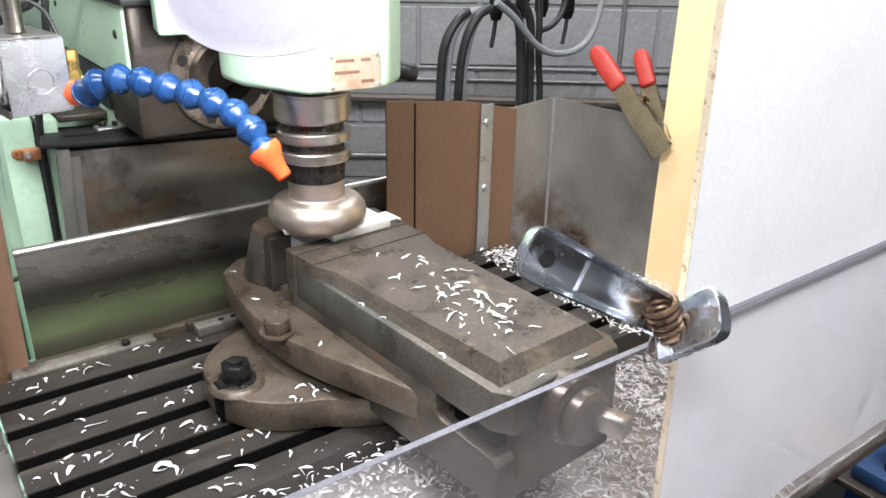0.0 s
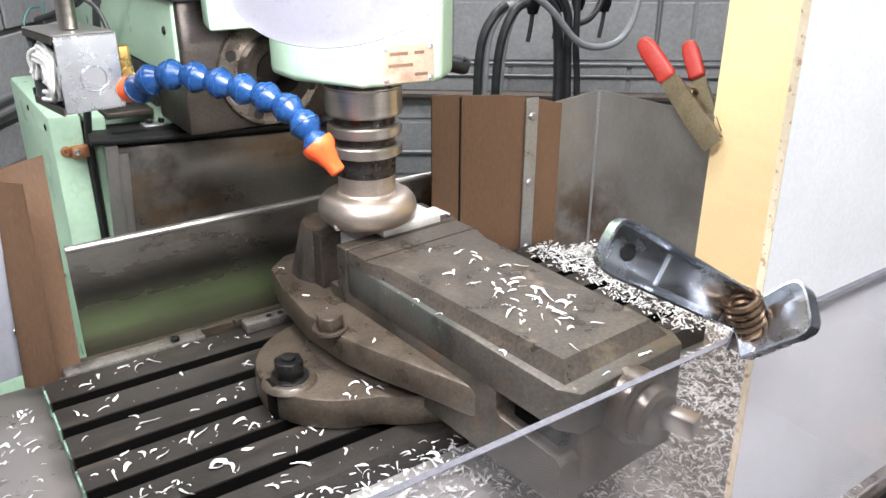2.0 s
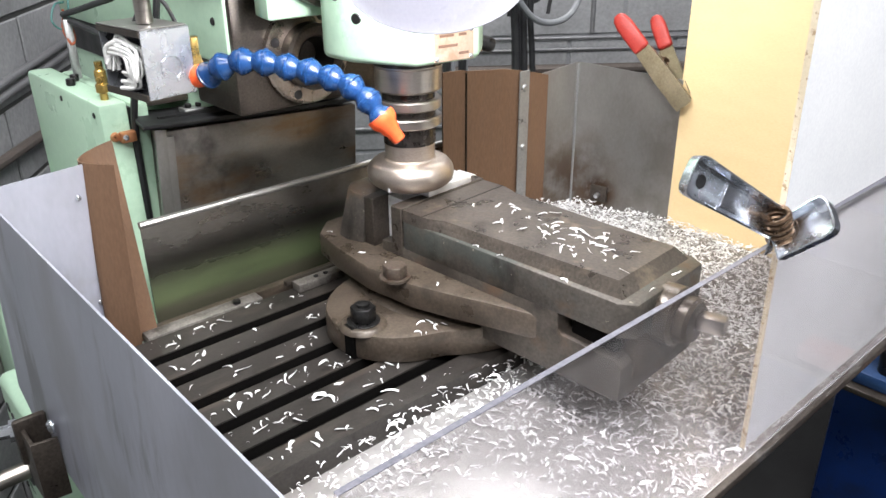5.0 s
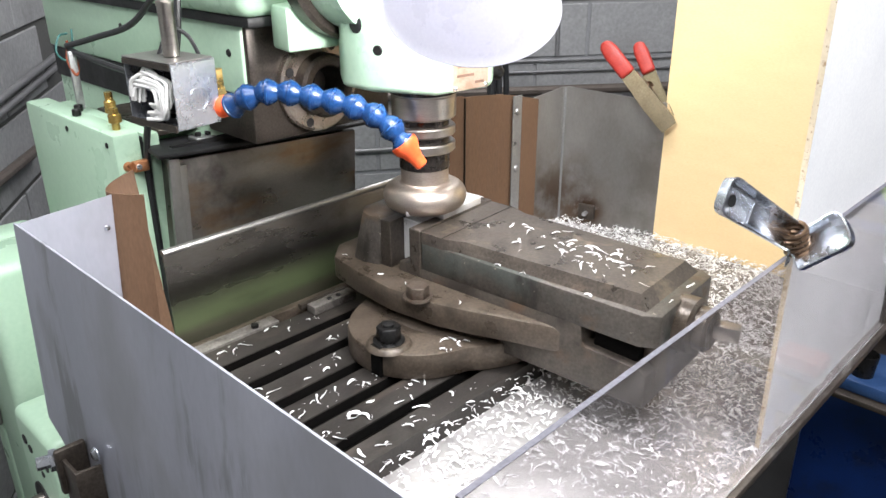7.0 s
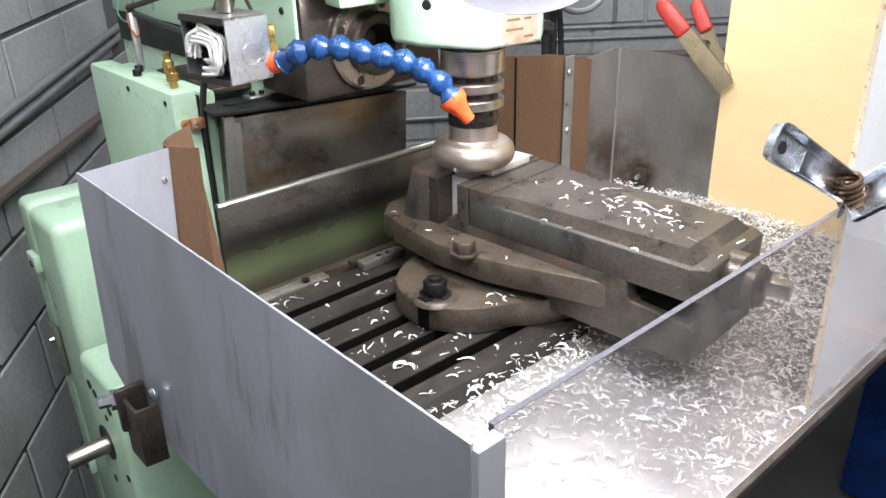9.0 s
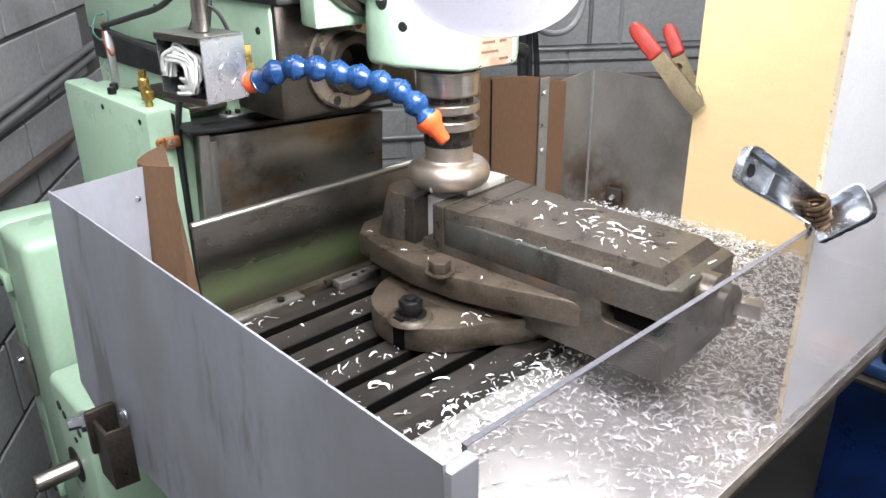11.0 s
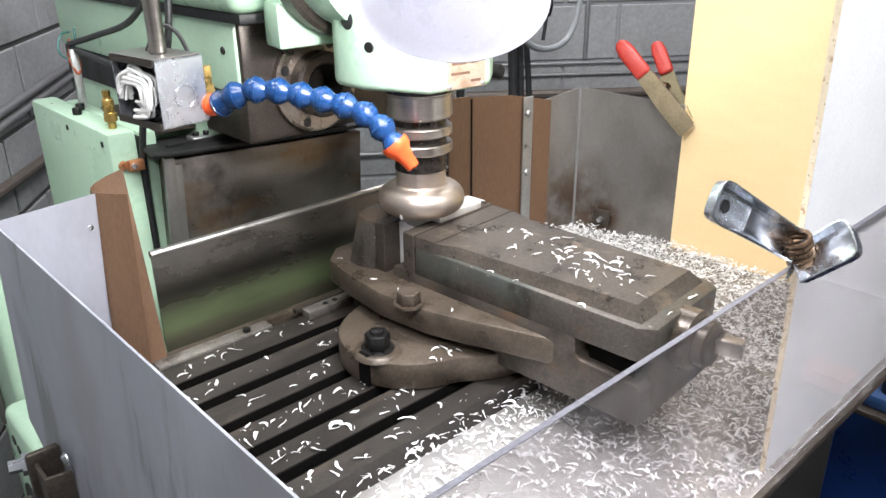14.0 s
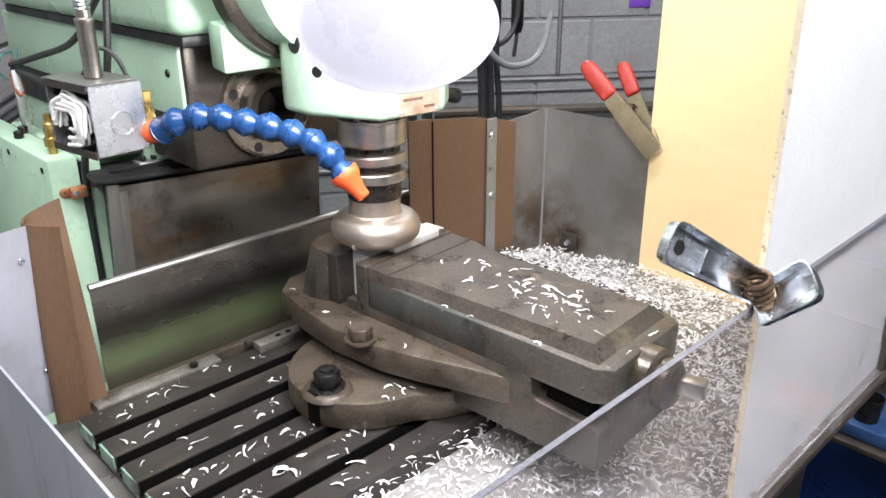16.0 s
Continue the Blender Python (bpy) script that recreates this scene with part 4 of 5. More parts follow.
part("quill_band", lathe([(0.0485, 0.3595), (0.0492, 0.3595), (0.0492, 0.354), (0.0485, 0.354)], SP, 56, closed=True), "arbordark", headm)
part("arbor_neck", lathe([(0.0, 0.3185), (0.037, 0.3185), (0.037, 0.243), (0.0, 0.243)], SP, 48), "arbordark", headm, "blackened tool neck")
for z in (0.307, 0.283):
    part("tool_collar", lathe([(0.036, z), (0.0435, z), (0.0455, z - 0.002), (0.0455, z - 0.012), (0.0435, z - 0.014), (0.036, z - 0.014)], SP, 56, closed=True), "arbor", headm)
part("lower_collar", lathe([(0.0, 0.2435), (0.0345, 0.2435), (0.0355, 0.2425), (0.0355, 0.221), (0.0, 0.221)], SP, 48), "cutter", headm)
prof = [(0.0, 0.2215), (0.035, 0.2215), (0.038, 0.219)]
prof += [(0.041 + 0.0215 * math.sin(a), 0.199 + 0.0205 * math.cos(a)) for a in [math.pi * k / 12 * 0.93 for k in range(1, 13)]]
prof += [(0.036, 0.1795), (0.0, 0.1795)]
part("cutter_body", lathe(prof, SP, 64), "cutter", headm, "smooth worn steel face cutter body")
for k in range(3):
    m = SP @ Matrix.Rotation(radians(-35 + 120 * k), 4, "Z")
    part("cutter_insert", lathe([(0, 0.0035), (0.0075, 0.0035), (0.0082, 0.003), (0.0075, 0), (0, 0)], m @ pose(0.0525, -0.004, 0.1885, 90, 0, 0), 16), "alu", headm)

# ---- junction box with loose cables, on its post ----
jb = thing("junction_box", (0.115, 1.02, 0.325), "open galvanised junction box stuffed with white cables", "junction box")
JB = pose(0.131, 1.044, 0.370, 0, 0, 8)
W, D, H = 0.0345, 0.050, 0.0415
part("box_side", box(W - 0.0015, W, -D, D, -H, H, 0.0005, JB, seg=1), "galv", jb)
part("box_side", box(-W, W, -D - 0.0007, -D + 0.0008, -H, H, 0.0005, JB, seg=1), "galv", jb)
part("box_side", box(-W, W, D - 0.0008, D + 0.0007, -H, H, 0.0005, JB, seg=1), "galv", jb)
part("box_side", box(-W, W, -D, D, H, H + 0.0015, 0.0005, JB, seg=1), "galv", jb)
part("box_side", box(-W, W, -D, D, -H - 0.0015, -H, 0.0005, JB, seg=1), "galv", jb)
part("knockout", lathe([(0.0138, 0.0006), (0.0145, 0.0012), (0.0152, 0.0006), (0.0145, 0)], JB @ pose(0.002, -D - 0.0007, -0.006, 90, 0, 0), 28, closed=True), "galv", jb)
part("box_cover", box(-W - 0.002, W - 0.004, -D - 0.002, D + 0.002, H + 0.0018, H + 0.004, 0.001, JB, seg=1), "greypanel", jb)
part("cover_lip", box(-W - 0.003, -W - 0.0005, -D, D, H - 0.006, H + 0.0015, 0.0004, JB, seg=1), "darkiron", jb)
part("cover_lip", box(-W - 0.003, -W - 0.0005, -D, D, -H - 0.003, -H + 0.006, 0.0004, JB, seg=1), "darkiron", jb)
# black sheet that paints the box interior as shaded
part("box_inside_shade", box(W - 0.010, W - 0.002, -D + 0.002, D - 0.002, -H + 0.001, H - 0.001, 0, JB), "black", jb)
rnd = random.Random(4)
for k in range(13):
    pts = []
    y0, y1 = rnd.uniform(-0.040, -0.015), rnd.uniform(0.012, 0.040)
    top, low = rnd.uniform(0.008, 0.034), rnd.uniform(-0.034, -0.010)
    out = -W + rnd.uniform(-0.006, 0.012)
    for y, z in ((y1 + 0.004, low * 0.4), (y1, top * 0.6), ((y0 + y1) / 2 + 0.01, top), (y0 + 0.004, top * 0.75), (y0, (top + low) / 2), (y0 + 0.006, low * 0.9), ((y0 + y1) / 2, low)):
        pts.append(JB @ Vector((out + rnd.uniform(-0.004, 0.004), y, z)))
    part("white_cable", tube(pts, rnd.choice((0.0016, 0.0021, 0.0026)), 8), "wirewhite", jb)
part("post", lathe([(0, 0), (0.0105, 0), (0.0105, 0.062), (0.0115, 0.064), (0.0115, 0.068), (0.0085, 0.07), (0.0085, 0.2), (0, 0.2)], JB @ Matrix.Translation((-0.004, -0.014, 0.047)), 24), "arbor", jb, "chromed lamp post tube")
b = None
for k in range(10):
    b = lathe([(0.0085, 0), (0.0102, 0.002), (0.0085, 0.004)], JB @ Matrix.Translation((-0.004, -0.014, 0.125 + 0.0045 * k)), 20, b)
part("flexible_tube", b, "chrome", jb)
part("box_wire", tube([JB @ Vector((0.0, 0.02, 0.044)), JB @ Vector((0.018, 0.015, 0.075)), JB @ Vector((0.035, 0.0, 0.066)), JB @ Vector((0.043, -0.015, 0.03))], 0.0028), "wireblack", jb)
valve = part("brass_valve", lathe([(0, 0.03), (0.009, 0.03), (0.009, 0.006), (0.0105, 0.005), (0.0105, -0.012), (0.007, -0.014), (0, -0.014)], pose(0.178, 1.008, 0.366), 6), "brass", jb, "brass elbow valve")
part("valve_nipple", lathe([(0, 0), (0.008, 0), (0.008, 0.03), (0, 0.03)], axis_to((0.158, 1.012, 0.360), (1, 0, 0)), 16), "brass", jb)

# ---- segmented coolant hose ----
hose = thing("coolant_hose", (0.18, 1.02, 0.335), "blue segmented coolant hose with an orange nozzle", "hose")
line = spline([(0.186, 0.990, 0.347), (0.190, 0.972, 0.357), (0.203, 0.955, 0.367), (0.218, 0.940, 0.3685), (0.234, 0.924, 0.367), (0.256, 0.902, 0.361), (0.279, 0.877, 0.354), (0.300, 0.848, 0.344), (0.312, 0.823, 0.331), (0.319, 0.803, 0.313), (0.323, 0.792, 0.298)], 20)
acc, keep = 0.0, [line[0]]
for p, q in zip(line, line[1:]):
    acc += (q - p).length
    if acc > 0.0285:
        keep.append(q)
        acc = 0.0
seg_profile = [(0.0, -0.0175), (0.0185, -0.0175), (0.0205, -0.0165), (0.0208, -0.013), (0.0196, -0.0125), (0.0190, -0.008), (0.0128, 0.0015), (0.0140, 0.0045), (0.0178, 0.0100), (0.0186, 0.0150), (0.0172, 0.0200), (0.0130, 0.0240), (0.0, 0.0250)]
seg_profile = [(0.88 * r, 0.90 * z) for r, z in seg_profile]
for i, p in enumerate(keep[:-1]):
    part("hose_segment", lathe(seg_profile, axis_to((p + keep[i + 1]) / 2, keep[i + 1] - p), 24), "hose", hose)
part("connector", lathe([(0, 0), (0.0150, 0), (0.0160, 0.003), (0.0150, 0.010), (0.0115, 0.016), (0.0105, 0.024), (0, 0.024)], axis_to((0.176, 1.006, 0.346), (0.45, -0.85, 0.12)), 20), "orange", hose, "orange connector")
part("nozzle", lathe([(0, -0.004), (0.0185, -0.004), (0.0190, 0.0), (0.0180, 0.007), (0.0135, 0.013), (0.0125, 0.018), (0.0100, 0.024), (0.0090, 0.036), (0.0062, 0.038), (0.004, 0.036), (0.0, 0.033)], axis_to(keep[-1], Vector((0.340, 0.772, 0.266)) - keep[-1]), 24), "orange", hose, "orange tapered nozzle")

# ---- work lamp ----
lamp = thing("work_lamp", tuple(LAMP), "white enamelled cone work lamp aimed at the vise", "lamp")
LM = axis_to(LAMP, -LAMP_WAY)
part("shade", lathe([(0.0955, 0.0000), (0.0972, -0.0009), (0.0980, 0.0009), (0.0963, 0.0027), (0.0929, 0.0108), (0.0843, 0.0450), (0.0705, 0.0810), (0.0473, 0.1125), (0.0301, 0.1260), (0.0258, 0.1710), (0.0241, 0.1710), (0.0284, 0.1242), (0.0456, 0.1098), (0.0688, 0.0783), (0.0826, 0.0432), (0.0916, 0.0090)], LM, 64, closed=True), "shade", lamp)
part("socket", lathe([(0, 0.128), (0.022, 0.128), (0.022, 0.168), (0.016, 0.18), (0, 0.18)], LM, 28), "blackbolt", lamp)

# ---- spring clamps ----
rc = thing("spring_clamp", (1.0, 0.79, 0.2), "steel spring clamp with red vinyl grips on the board edge", "clamp")


def jaw_arm(m, length, width, material, parent, name, grip=None):
    pts = [(-width * 0.45, 0), (width * 0.45, 0), (width * 0.5, length * 0.3), (width * 0.42, length * 0.62), (width * 0.34, length), (-width * 0.34, length), (-width * 0.42, length * 0.62), (-width * 0.5, length * 0.3)]
    b = prism(pts, 0, 0.002, 0, m)
    b = prism([(-width * 0.5, length * 0.05), (-width * 0.46, length * 0.05), (-width * 0.40, length * 0.62), (-width * 0.44, length * 0.62)], 0, -0.009, 0, m, b)
    b = prism([(width * 0.46, length * 0.05), (width * 0.5, length * 0.05), (width * 0.44, length * 0.62), (width * 0.40, length * 0.62)], 0, -0.009, 0, m, b)
    arm = part(name, b, material, parent)
    if grip:
        g = prism([(-width * 0.44, length * 0.64), (width * 0.44, length * 0.64), (width * 0.45, length * 0.92), (width * 0.36, length * 1.0), (width * 0.18, length * 1.04), (-width * 0.18, length * 1.04), (-width * 0.36, length * 1.0), (-width * 0.45, length * 0.92)], -0.009, 0.008, 0.006, m, seg=3)
        part("grip", g, grip, arm, "red vinyl grip")
    return arm


def frame_of(origin, along, face):
    """x across, y along the arm, z out of its outer face."""
    y = Vector(along).normalized()
    z = (Vector(face) - y * Vector(face).dot(y)).normalized()
    x = y.cross(z)
    m = Matrix((x, y, z)).transposed().to_4x4()
    m.translation = origin
    return m


TIP = Vector((0.978, 0.757, 0.212))
jaw_arm(frame_of(TIP + Vector((-0.004, 0, -0.004)), (-0.022, 0.13, 0.132), (-0.95, -0.2, 0.25)), 0.200, 0.035, "clampgold", rc, "front_arm", "redgrip")
jaw_arm(frame_of(TIP + Vector((0.014, 0.012, 0.0)), (0.036, 0.090, 0.112), (0.9, 0.3, -0.3)), 0.172, 0.031, "clampgold", rc, "rear_arm", "redgrip")
b = None
pv = TIP + Vector((0.004, 0.062, 0.066))
line = []
for i in range(60):
    a = i * 0.55
    line.append(pv + Vector((math.cos(a) * 0.008 + i * 0.0001, (i - 30) * 0.00035 + math.sin(a) * 0.003, math.sin(a) * 0.008)))
part("coil_spring", tube(line, 0.0014, 6, raw=True), "spring", rc)

# large chromed clamp pinching the guard and the white board
cc = thing("chrome_clamp", (0.44, 0.32, 0.24), "chromed steel spring clamp pinching the clear guard to the board", "clamp")


def channel_arm(m, length, w0, w1, depth, parent, name, hole=True):
    """A pressed sheet arm like a shallow pan: floor, rolled rim and a rounded far end."""
    def ring(inset, z):
        pts = [(-w0 / 2 + inset, inset), (w0 / 2 - inset, inset)]
        r = w1 / 2 - inset
        pts += [(w0 / 2 + (w1 - w0) / 2 * s - inset, length * s) for s in (0.3, 0.6)]
        for k in range(9):
            a = math.pi * k / 8
            c, sn = math.cos(a), math.sin(a)
            pts.append((r * math.copysign(abs(c) ** 0.6, c), length - w1 * 0.38 + (w1 * 0.38 - inset) * abs(sn) ** 0.6))
        pts += [(-(w0 / 2 + (w1 - w0) / 2 * s) + inset, length * s) for s in (0.6, 0.3)]
        return [b.verts.new((x, y, z)) for x, y in pts]

    b = bmesh.new()
    t = 0.0017
    rings = [ring(0.004, 0.0), ring(0.001, 0.002), ring(0.0, depth * 0.7), ring(-0.0006, depth), ring(t * 0.6, depth + 0.0004), ring(t, depth * 0.7), ring(t + 0.002, t + 0.002), ring(t + 0.005, t)]
    for a, c in zip(rings, rings[1:]):
        k = len(a)
        for i in range(k):
            b.faces.new((a[i], a[(i + 1) % k], c[(i + 1) % k], c[i]))
    b.faces.new(rings[0][::-1])
    b.faces.new(rings[-1])
    b.transform(m)
    arm = part(name, b, "chrome", parent)
    if hole:
        part("arm_hole", lathe([(0, 0), (0.0062, 0), (0.0062, 0.0004), (0, 0.0004)], m @ Matrix.Translation((0, length * 0.83, t + 0.0002)), 20), "black", arm)
        part("pressed_rib", box(-w1 * 0.3, w1 * 0.3, length * 0.2, length * 0.62, t, t + 0.0025, 0.0012, m), "chrome", arm)
    return arm


PIV = Vector((0.420, 0.312, 0.277))
END = Vector((0.306, 0.343, 0.348))
channel_arm(frame_of(PIV + (PIV - END) * 0.16 + Vector((0, 0.012, 0)), END - PIV, (-0.15, -1, 0.1)), 0.158, 0.030, 0.038, 0.013, cc, "rear_arm")
channel_arm(frame_of(PIV + Vector((0.002, -0.006, -0.020)), Vector((0.006, -0.046, 0.046)), (-0.85, 0.3, 0.4)), 0.062, 0.036, 0.040, 0.013, cc, "front_arm", False)
part("jaw_tongue", box(-0.011, 0.011, -0.002, 0.018, 0, 0.002, 0.0005, frame_of(PIV + Vector((0.0, 0.004, -0.012)), (-0.1, 0.03, -1), (0.2, -1, 0)), seg=1), "chrome", cc)
line = []
ax = (Vector((-0.35, 0.15, 0.92))).normalized()
ua = ax.cross(Vector((1, 0, 0))).normalized()
ub = ax.cross(ua)
for i in range(64):
    a = i * 2 * math.pi / 12
    line.append(PIV + ax * ((i - 32) * 0.0005) + (ua * math.cos(a) + ub * math.sin(a)) * 0.0115)
part("coil_spring", tube(line, 0.0026, 7, raw=True), "spring", cc)

# ---- aluminium chips ----
def chip_mesh(rnd, length, width, bend):
    """A torn shaving: a flat, uneven sliver, more or less curled, blunt at one end and drawn out at the other."""
    n = 5
    vs, fs = [], []
    twist = rnd.uniform(-0.9, 0.9)
    peak, blunt = rnd.uniform(0.2, 0.55), rnd.uniform(0.25, 0.8)
    lift = rnd.uniform(0.0006, 0.003)
    for i in range(n + 1):
        s = i / n
        a = (s - 0.5) * bend * (0.6 + 0.8 * s)
        r = length / max(bend, 0.2)
        x, y = r * math.sin(a), r * (1 - math.cos(a))
        z = lift * math.sin(math.pi * s) + 0.0012
        shape = blunt + (1 - blunt) * s / peak if s < peak else 1 - 0.85 * ((s - peak) / (1 - peak)) ** 1.3
        w = width * shape * rnd.uniform(0.75, 1.15)
        t = twist * s
        for sy, sz in ((-1, -1), (1, -1), (1, 1), (-1, 1)):
            vs.append((x - sy * w / 2 * math.sin(a), y + sy * w / 2 * math.cos(a), z + sz * 0.0003 + sy * w / 2 * math.sin(t)))
    for i in range(n):
        for k in range(4):
            fs.append((4 * i + k, 4 * i + (k + 1) % 4, 4 * i + 4 + (k + 1) % 4, 4 * i + 4 + k))
    fs += [(3, 2, 1, 0), (4 * n, 4 * n + 1, 4 * n + 2, 4 * n + 3)]
    return vs, fs


rnd = random.Random(11)
CHIPS = []
for k in range(14):
    vs, fs = chip_mesh(rnd, rnd.uniform(0.009, 0.021), rnd.uniform(0.0024, 0.0056), rnd.choice((rnd.uniform(0.1, 0.7), rnd.uniform(0.3, 1.3), rnd.uniform(1.0, 2.4))))
    me = bpy.data.meshes.new("chip")
    me.from_pydata(vs, [], fs)
    smooth(me, 50)
    me.materials.append(M["chip"])
    CHIPS.append(me)


def lay_chip(x, y, z, size=1.0, turn=None, shape=None, group="chips on the table"):
    ob = new("metal_chip", CHIPS[rnd.randrange(len(CHIPS)) if shape is None else shape])
    ob.matrix_world = pose(x, y, z + 0.0003, rnd.uniform(-5, 5), rnd.uniform(-5, 5), rnd.uniform(0, 360) if turn is None else turn) @ Matrix.Scale(size, 4)
    return tagged(ob, "bright curled aluminium shaving lying on oily iron", "metal chip", group)


for x, y in ((0.143, 0.718), (0.150, 0.712), (0.058, 0.95), (0.040, 0.893), (0.194, 0.775), (0.101, 0.830), (0.219, 0.835), (0.247, 0.889), (0.137, 0.779), (0.242, 0.885)):
    lay_chip(x, y, 0, 1.25)
done = 0
while done < 150:
    x, y = rnd.uniform(0.025, 0.40), rnd.uniform(0.634, 0.98)
    if any(s - 0.004 < y < s + 0.025 for s in SLOTS):
        continue
    if ((x - 0.45) / 0.222) ** 2 + ((y - 0.785) / 0.150) ** 2 < 1 or (x > 0.32 and y > 0.60):
        continue
    if y > 0.80 and rnd.random() < 0.6:
        continue
    lay_chip(x, y, 0, rnd.choice((0.14, 0.18, 0.22, 0.3, 0.4, 0.5, 0.7, 0.9, 1.15)))
    done += 1
for k in range(30):
    x, y = rnd.uniform(0.66, 0.835), rnd.uniform(0.62, 0.97)
    if not any(s - 0.004 < y < s + 0.025 for s in SLOTS):
        lay_chip(x, y, 0, rnd.uniform(0.5, 1.1))
for k in range(70):
    u, v = rnd.gauss(0.0, 0.026), rnd.choice((rnd.gauss(-0.10, 0.035), rnd.gauss(-0.06, 0.045), rnd.uniform(-0.17, 0.1)))
    if abs(u) < 0.052 and -0.175 < v < 0.14:
        p = VISE @ Vector((u, v, 0.1667))
        lay_chip(p.x, p.y, p.z, rnd.choice((rnd.uniform(0.3, 0.6), rnd.uniform(0.6, 1.2))), group="chips on the vise")
for u, v in ((-0.080, -0.02), (-0.080, 0.02), (-0.080, -0.12), (-0.03, -0.204), (0.02, -0.203), (0.03, -0.205)):
    p = VISE @ Vector((u, v, 0.1512))
    lay_chip(p.x, p.y, p.z, 0.8, group="chips on the vise")
for k in range(9):
    lay_chip(rnd.uniform(0.275, 0.345), rnd.uniform(0.682, 0.712), 0.0412, rnd.uniform(0.4, 0.9), group="chips on the vise")
for u, v in ((-0.118, 0.21), (-0.115, 0.16), (-0.112, 0.06), (-0.10, 0.30)):
    p = VISE @ Vector((u, v, 0.0942))
    lay_chip(p.x, p.y, p.z, 0.7, group="chips on the vise")


def chip_pile(count, spot, name, label, lo=0.45, hi=0.9):
    vs, fs = [], []
    for k in range(count):
        x, y, z, tip = spot()
        v, f = chip_mesh(rnd, rnd.uniform(0.007, 0.019), rnd.uniform(0.0014, 0.0052), rnd.choice((rnd.uniform(0.1, 0.6), rnd.uniform(0.2, 1.2), rnd.uniform(0.9, 2.3))))
        m = pose(x, y, z, rnd.uniform(-tip, tip), rnd.uniform(-tip, tip), rnd.uniform(0, 360)) @ Matrix.Scale(rnd.uniform(lo, hi), 4)
        o = len(vs)
        vs += [m @ Vector(q) for q in v]
        fs += [tuple(i + o for i in g) for g in f]
    me = bpy.data.meshes.new(name)
    me.from_pydata(vs, [], fs)
    smooth(me, 50)
    me.materials.append(M["chip"])
    return tagged(new(name, me), label, "metal chips", kind="stuff")


def right_spot():
    while True:
        x, y = rnd.uniform(0.70, 0.995), rnd.uniform(0.335, 0.97)
        if x < 0.845 and y > 0.612:
            if x > 0.768 + 0.03 * rnd.random():
                return x, y, 0.001 + rnd.uniform(0, 0.006), 28
            continue
        if x > 0.95 and y > 0.86:
            continue
        heap = 0.010 * math.exp(-((x - 0.92) / 0.09) ** 2) + 0.006
        return x, y, TZ + rnd.uniform(0, heap) + (0.004 if x > 0.85 else 0), 28


def front_spot():
    while True:
        x, y = rnd.uniform(-0.08, 0.72), rnd.uniform(0.328, 0.626)
        dens = 0.16 + 0.84 * min(1, max(0, (x - 0.16) / 0.34))
        dens = max(dens, 1.0 * math.exp(-((y - 0.595) / 0.04) ** 2) * (0.35 if x < 0.12 else 1.0))
        dens = max(dens, 1.0 * math.exp(-((y - 0.600) / 0.035) ** 2 - ((x - 0.25) / 0.2) ** 2))
        if rnd.random() < dens:
            bank = 0.030 * max(0.0, (y - 0.585) / 0.041) * (1.0 if x > 0.06 else 0.3)
            return x, y, TZ + bank * rnd.uniform(0.4, 1.0) + rnd.uniform(0, 0.004 + 0.006 * max(0, x - 0.2)), 22


def left_spot():
    return rnd.uniform(-0.098, 0.004), rnd.uniform(0.62, 0.99), TZ + rnd.uniform(0, 0.004), 20


chip_pile(6000, right_spot, "chip_heap", "deep heap of bright curled aluminium shavings in the tray")
chip_pile(3900, front_spot, "scattered_chips", "scattered bright aluminium shavings on the tray floor", 0.35, 1.05)
chip_pile(110, left_spot, "end_chips", "loose aluminium shavings at the tray end", 0.5, 1.1)

# ---- services on the walls ----
def run(points, r, material, name, label, n=10):
    return part(name, tube([ROOM @ Vector(p) for p in points], r, n, raw=True), material, None, label, name.replace("_", " "))


for z in (0.045, 0.085):
    run([(0.2, -0.02, z), (4.5, -0.02, z - 0.03)], 0.0055, "conduit", "conduit", "thin grey steel conduit along the wall")
run([(0.3, -0.05, -0.015), (4.5, -0.05, -0.06)], 0.018, "pipe", "water_pipe", "brown painted pipe along the wall")
run([(0.3, -0.02, -0.23), (2.4, -0.02, -0.23)], 0.010, "conduit", "conduit", "thin grey steel conduit along the wall")
run([(1.73, -0.012, 0.09), (1.73, -0.012, 1.8)], 0.008, "conduit", "conduit", "thin grey steel conduit rising up the wall")
run([(0.025, -1.9, 0.12), (0.025, -0.1, 0.17)], 0.010, "conduit", "conduit", "grey steel conduit on the block wall")
run([(0.025, -1.9, 0.09), (0.025, -0.1, 0.14)], 0.010, "conduit", "conduit", "grey steel conduit on the block wall")
run([(0.03, -1.9, 0.03), (0.03, -0.5, -0.03)], 0.014, "pipe", "water_pipe", "brown painted pipe on the block wall")

